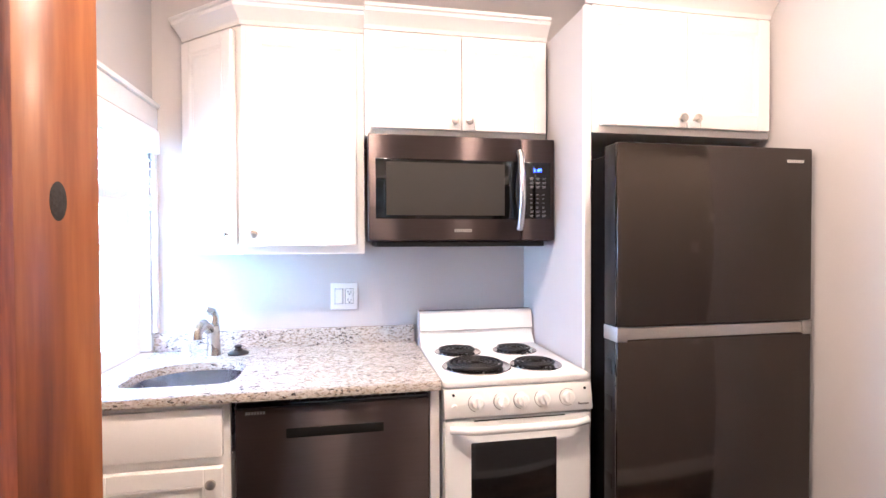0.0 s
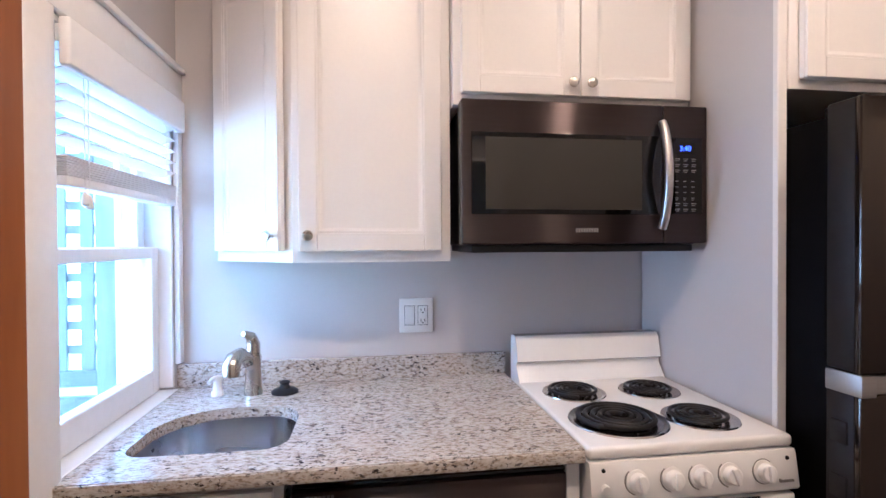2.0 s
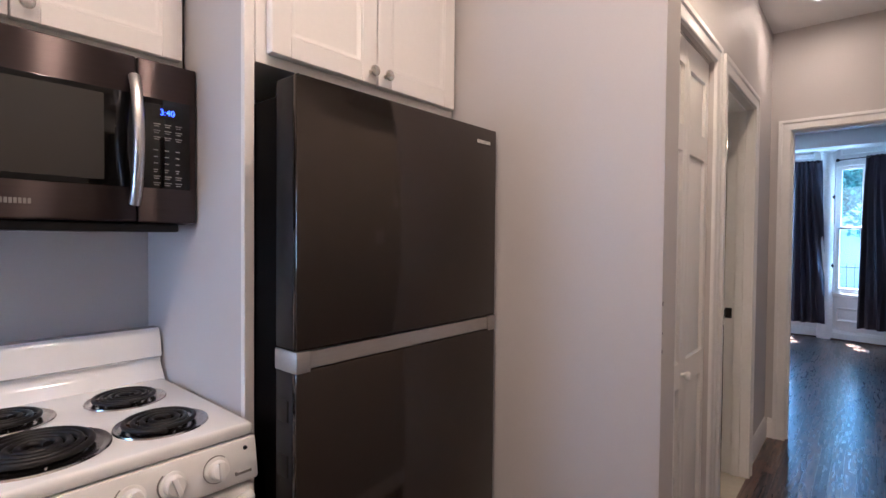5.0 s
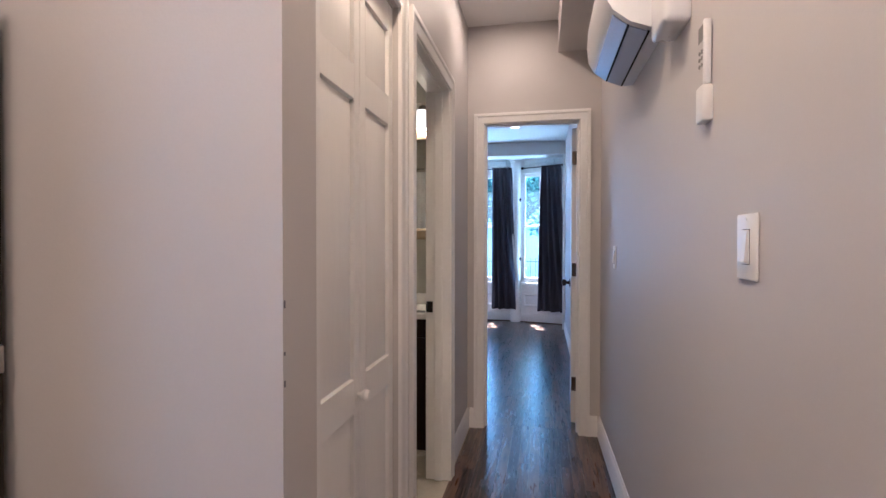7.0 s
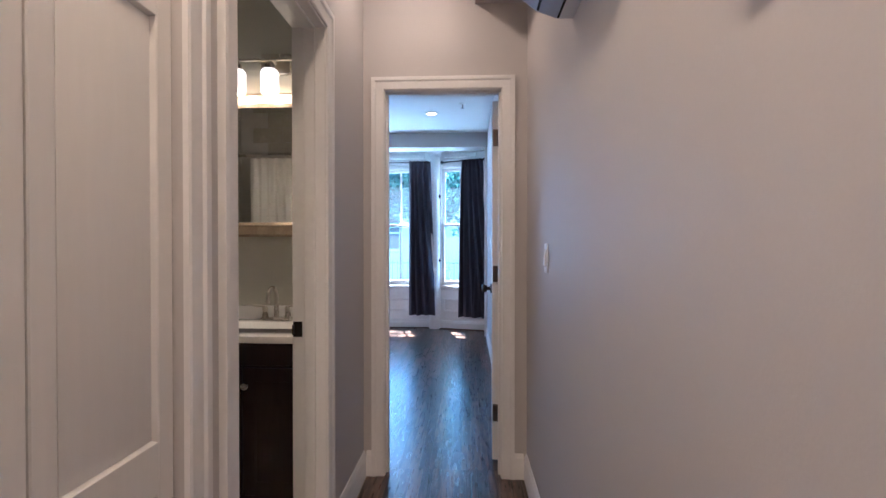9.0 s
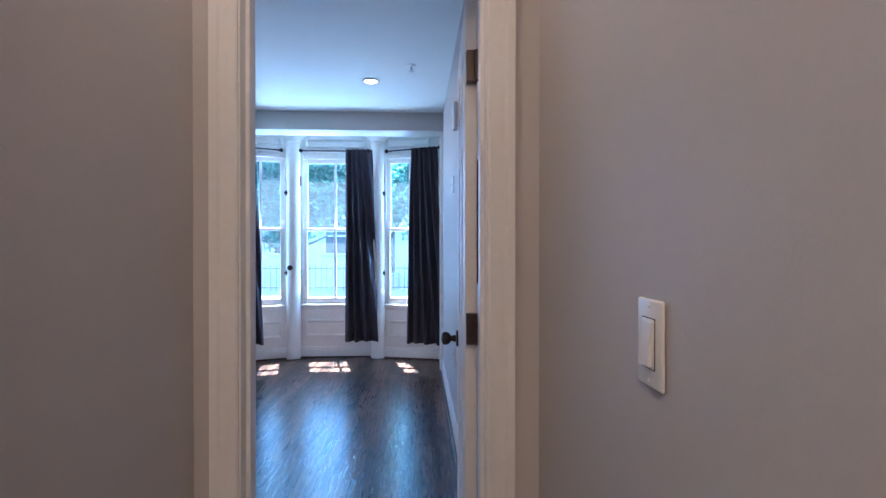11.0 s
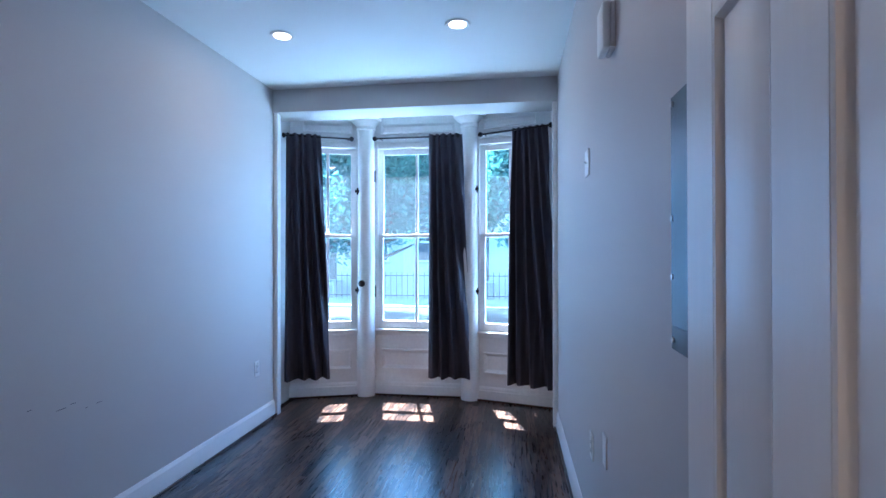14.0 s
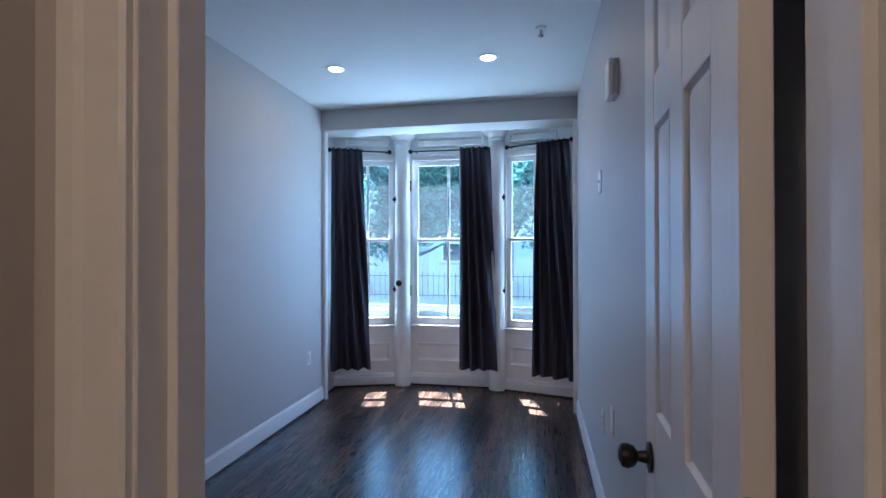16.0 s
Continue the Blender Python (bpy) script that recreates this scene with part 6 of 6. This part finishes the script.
def tree(x, y, trunk_h, r, cz, count, seed):
    t = thing("street_tree", (x, y, GZ), "leafy green street tree outside the bay windows", "tree", "street trees")
    rnd = random.Random(seed)
    bm = bmesh.new()
    sweep(bm, [(x, y, GZ - 0.05), (x + 0.05, y, GZ + trunk_h * 0.5), (x, y + 0.08, GZ + trunk_h), (x + 0.1, y, cz + r * 0.5)], [0.17, 0.14, 0.11, 0.04], 10)
    for k in range(9):
        a, el = rnd.uniform(0, 6.28), rnd.uniform(0.2, 1.0)
        b = Vector((x, y + 0.05, GZ + trunk_h * rnd.uniform(0.75, 1.2)))
        d = Vector((math.cos(a) * math.cos(el), math.sin(a) * math.cos(el), math.sin(el)))
        sweep(bm, [b, b + d * r * 0.45 + Vector((0, 0, 0.1)), b + d * r * 0.9 + Vector((0, 0, 0.25))], [0.06, 0.035, 0.012], 6)
    part("trunk", bm, BARK, t)
    blobs = [(Vector((x, y, cz)) + Vector((rnd.gauss(0, 0.55), rnd.gauss(0, 0.6), rnd.gauss(0, 0.5))) * r, r * rnd.uniform(0.22, 0.42)) for _ in range(42)]
    verts, faces = [], []
    for k in range(count):
        c, br = blobs[rnd.randrange(len(blobs))]
        v = Vector((rnd.gauss(0, 1), rnd.gauss(0, 1), rnd.gauss(0, 1))).normalized()
        p = c + v * br * rnd.uniform(0.55, 1.05)
        s = rnd.uniform(0.06, 0.12)
        q = Euler((rnd.uniform(-1, 1), rnd.uniform(-1, 1), rnd.uniform(0, 6.28))).to_matrix()
        i = len(verts)
        for u, w in ((-1.0, 0), (-0.2, 0.5), (1.0, 0), (-0.2, -0.5)):
            verts.append(p + q @ Vector((u * s, w * s, 0.15 * s * abs(u))))
        faces.append((i, i + 1, i + 2, i + 3))
    me = bpy.data.meshes.new("crown")
    me.from_pydata([tuple(v - ORIGIN[t.name]) for v in verts], [], faces)
    me.materials.append(LEAF)
    ob = new("crown", me)
    ob.parent = t


tree(17.2, 4.1, 2.4, 2.5, 3.8, 26000, 1)
tree(16.6, -0.2, 2.3, 2.1, 3.6, 22000, 2)
tree(18.0, 6.1, 2.4, 2.6, 3.9, 24000, 4)
tree(21.0, 1.5, 2.6, 2.4, 4.9, 14000, 3)


def iron_fence():
    t = thing("iron_fence", (25.6, 1.5, GZ), "black iron railing in front of the houses", "fence")
    for z in (GZ + 0.18, GZ + 1.05):
        part("rail", solid(25.585, 25.615, -6, 12, z, z + 0.03), IRON, t)
    for k in range(73):
        y = -6 + k * 0.25
        part("picket", tube(bmesh.new(), (25.6, y, GZ + 0.06), (25.6, y, GZ + 1.22), 0.012, sides=6), IRON, t)


iron_fence()


def lattice_screen():
    """A garden screen square to the window wall: upright and level laths over a rail, laths again below."""
    t = thing("lattice_screen", (-2.1, 2.95, GZ), "weathered grey wooden lattice screen outside the kitchen window", "fence")
    y, x0, x1, zr = 2.95, -2.95, -1.33, 0.70
    for k in range(14):
        x = x1 - 0.055 - k * 0.118
        part("slat", solid(x - 0.027, x + 0.027, y - 0.009, y + 0.007, zr + 0.07, 2.30), DECK_WOOD, t)
        part("slat", solid(x - 0.027, x + 0.027, y - 0.009, y + 0.007, GZ + 0.08, zr - 0.131), DECK_WOOD, t)
    for k in range(14):
        z = zr + 0.145 + k * 0.113
        part("slat", solid(x0, x1, y + 0.0075, y + 0.022, z, z + 0.040), DECK_WOOD, t)
    for k in range(11):
        z = GZ + 0.12 + k * 0.113
        part("slat", solid(x0, x1, y + 0.0075, y + 0.022, z, z + 0.040), DECK_WOOD, t)
    part("rail", solid(x0, x1, y - 0.045, y + 0.04, zr, zr + 0.07, 0.004), DECK_WOOD, t)
    part("rail", solid(x0, x1, y - 0.03, y + 0.03, zr - 0.13, zr - 0.06, 0.004), DECK_WOOD, t)
    part("rail", solid(x0, x1, y - 0.04, y + 0.04, 2.30, 2.37, 0.004), DECK_WOOD, t)
    part("post", solid(x1, x1 + 0.085, y - 0.045, y + 0.045, GZ, 2.45, 0.004), DECK_WOOD, t)


lattice_screen()
ng = thing("house", (-9, 4, GZ), "pale stucco neighbouring house behind the kitchen window", "house")
part("wall", solid(-12, -6.0, -8, 16, GZ, 6.0), STUCCO, ng)
part("roof", solid(-12.2, -5.7, -8.2, 16.2, 6.001, 6.25), ASPHALT, ng)

# exterior face of this house, above and beside the bay
structure("facade_front", solid(8.66, 8.81, RY1 + 0.20, 6.5, GZ, 6), STUCCO, "outer front wall of the house", "wall")
structure("facade_front_south", solid(8.66, 8.81, -4, RY0 - 0.20, GZ, 6), STUCCO, "outer front wall of the house", "wall")

# ---- floor boards ----


def boards(name, label, x0, x1, y0, y1, wide, seed, limit=300):
    """Strip flooring along x: one object a board, sharing meshes of a few lengths."""
    base = new(name)
    base.location = (0, 0, 0)
    ORIGIN[base.name] = Vector((0, 0, 0))
    tagged(base, label, "floor", kind="structure")
    rnd = random.Random(seed)
    made = {}
    rows = int(round((y1 - y0) / wide))
    wd = (y1 - y0) / rows
    for r in range(rows):
        x = x0
        first = True
        while x < x1 - 0.01:
            ln = rnd.choice((0.6, 0.8, 1.0, 1.25))
            if first:
                ln *= rnd.uniform(0.3, 1.0)
                first = False
            ln = min(ln, x1 - x)
            if x1 - x - ln < 0.15:
                ln = x1 - x
            key = round(ln, 2)
            if key not in made:
                bm = solid(0.0003, ln - 0.0003, 0.0002, wd - 0.0002, -0.0115, 0, 0.0006, 1)
                made[key] = finish("board", bm, FLOOR_WOOD)
            ob = new("board", made[key])
            ob.parent = base
            ob.location = (x, y0 + r * wd, -rnd.uniform(0, 0.0004))
            x += ln
    return base


boards("floor_room", "dark walnut-stained oak strip floor with a satin sheen", RX0, 9.05, RY0, RY1 + 0.02, 0.058, 11)
boards("floor_passage", "dark walnut-stained oak strip floor of the passage", XF, RX0, 0.0, YL, 0.058, 12)
boards("floor_kitchen", "dark stained wooden kitchen floor", XW, XF, -0.12, YB, 0.115, 13)
structure("floor_bath", solid(1.98, XD - 0.007, 0.872, 2.62, -0.0115, -0.001), TILE, "beige tiled bathroom floor", "floor")
structure("floor_hall", solid(-1.5, 1.3, -2.1, -0.121, -0.0115, -0.001), CONCRETE, "plain hallway floor", "floor")


def shower_tiles():
    base = structure("shower_tile_bed", solid(1.981, 1.984, 0.995, 2.619, 0.45, 2.699), GROUT, "beige tiled shower wall", "wall")
    me = finish("tile", solid(0, 0.006, 0.002, 0.298, 0.002, 0.148, 0.0015, 1), TILE)
    for r in range(15):
        off = 0.15 if r % 2 else 0.0
        for k in range(6):
            y = 0.995 + k * 0.30 - off
            if y < 0.99 or y + 0.30 > 2.62:
                continue
            ob = new("tile", me)
            ob.parent = base
            ob.location = (1.9842, y, 0.45 + r * 0.15)


shower_tiles()
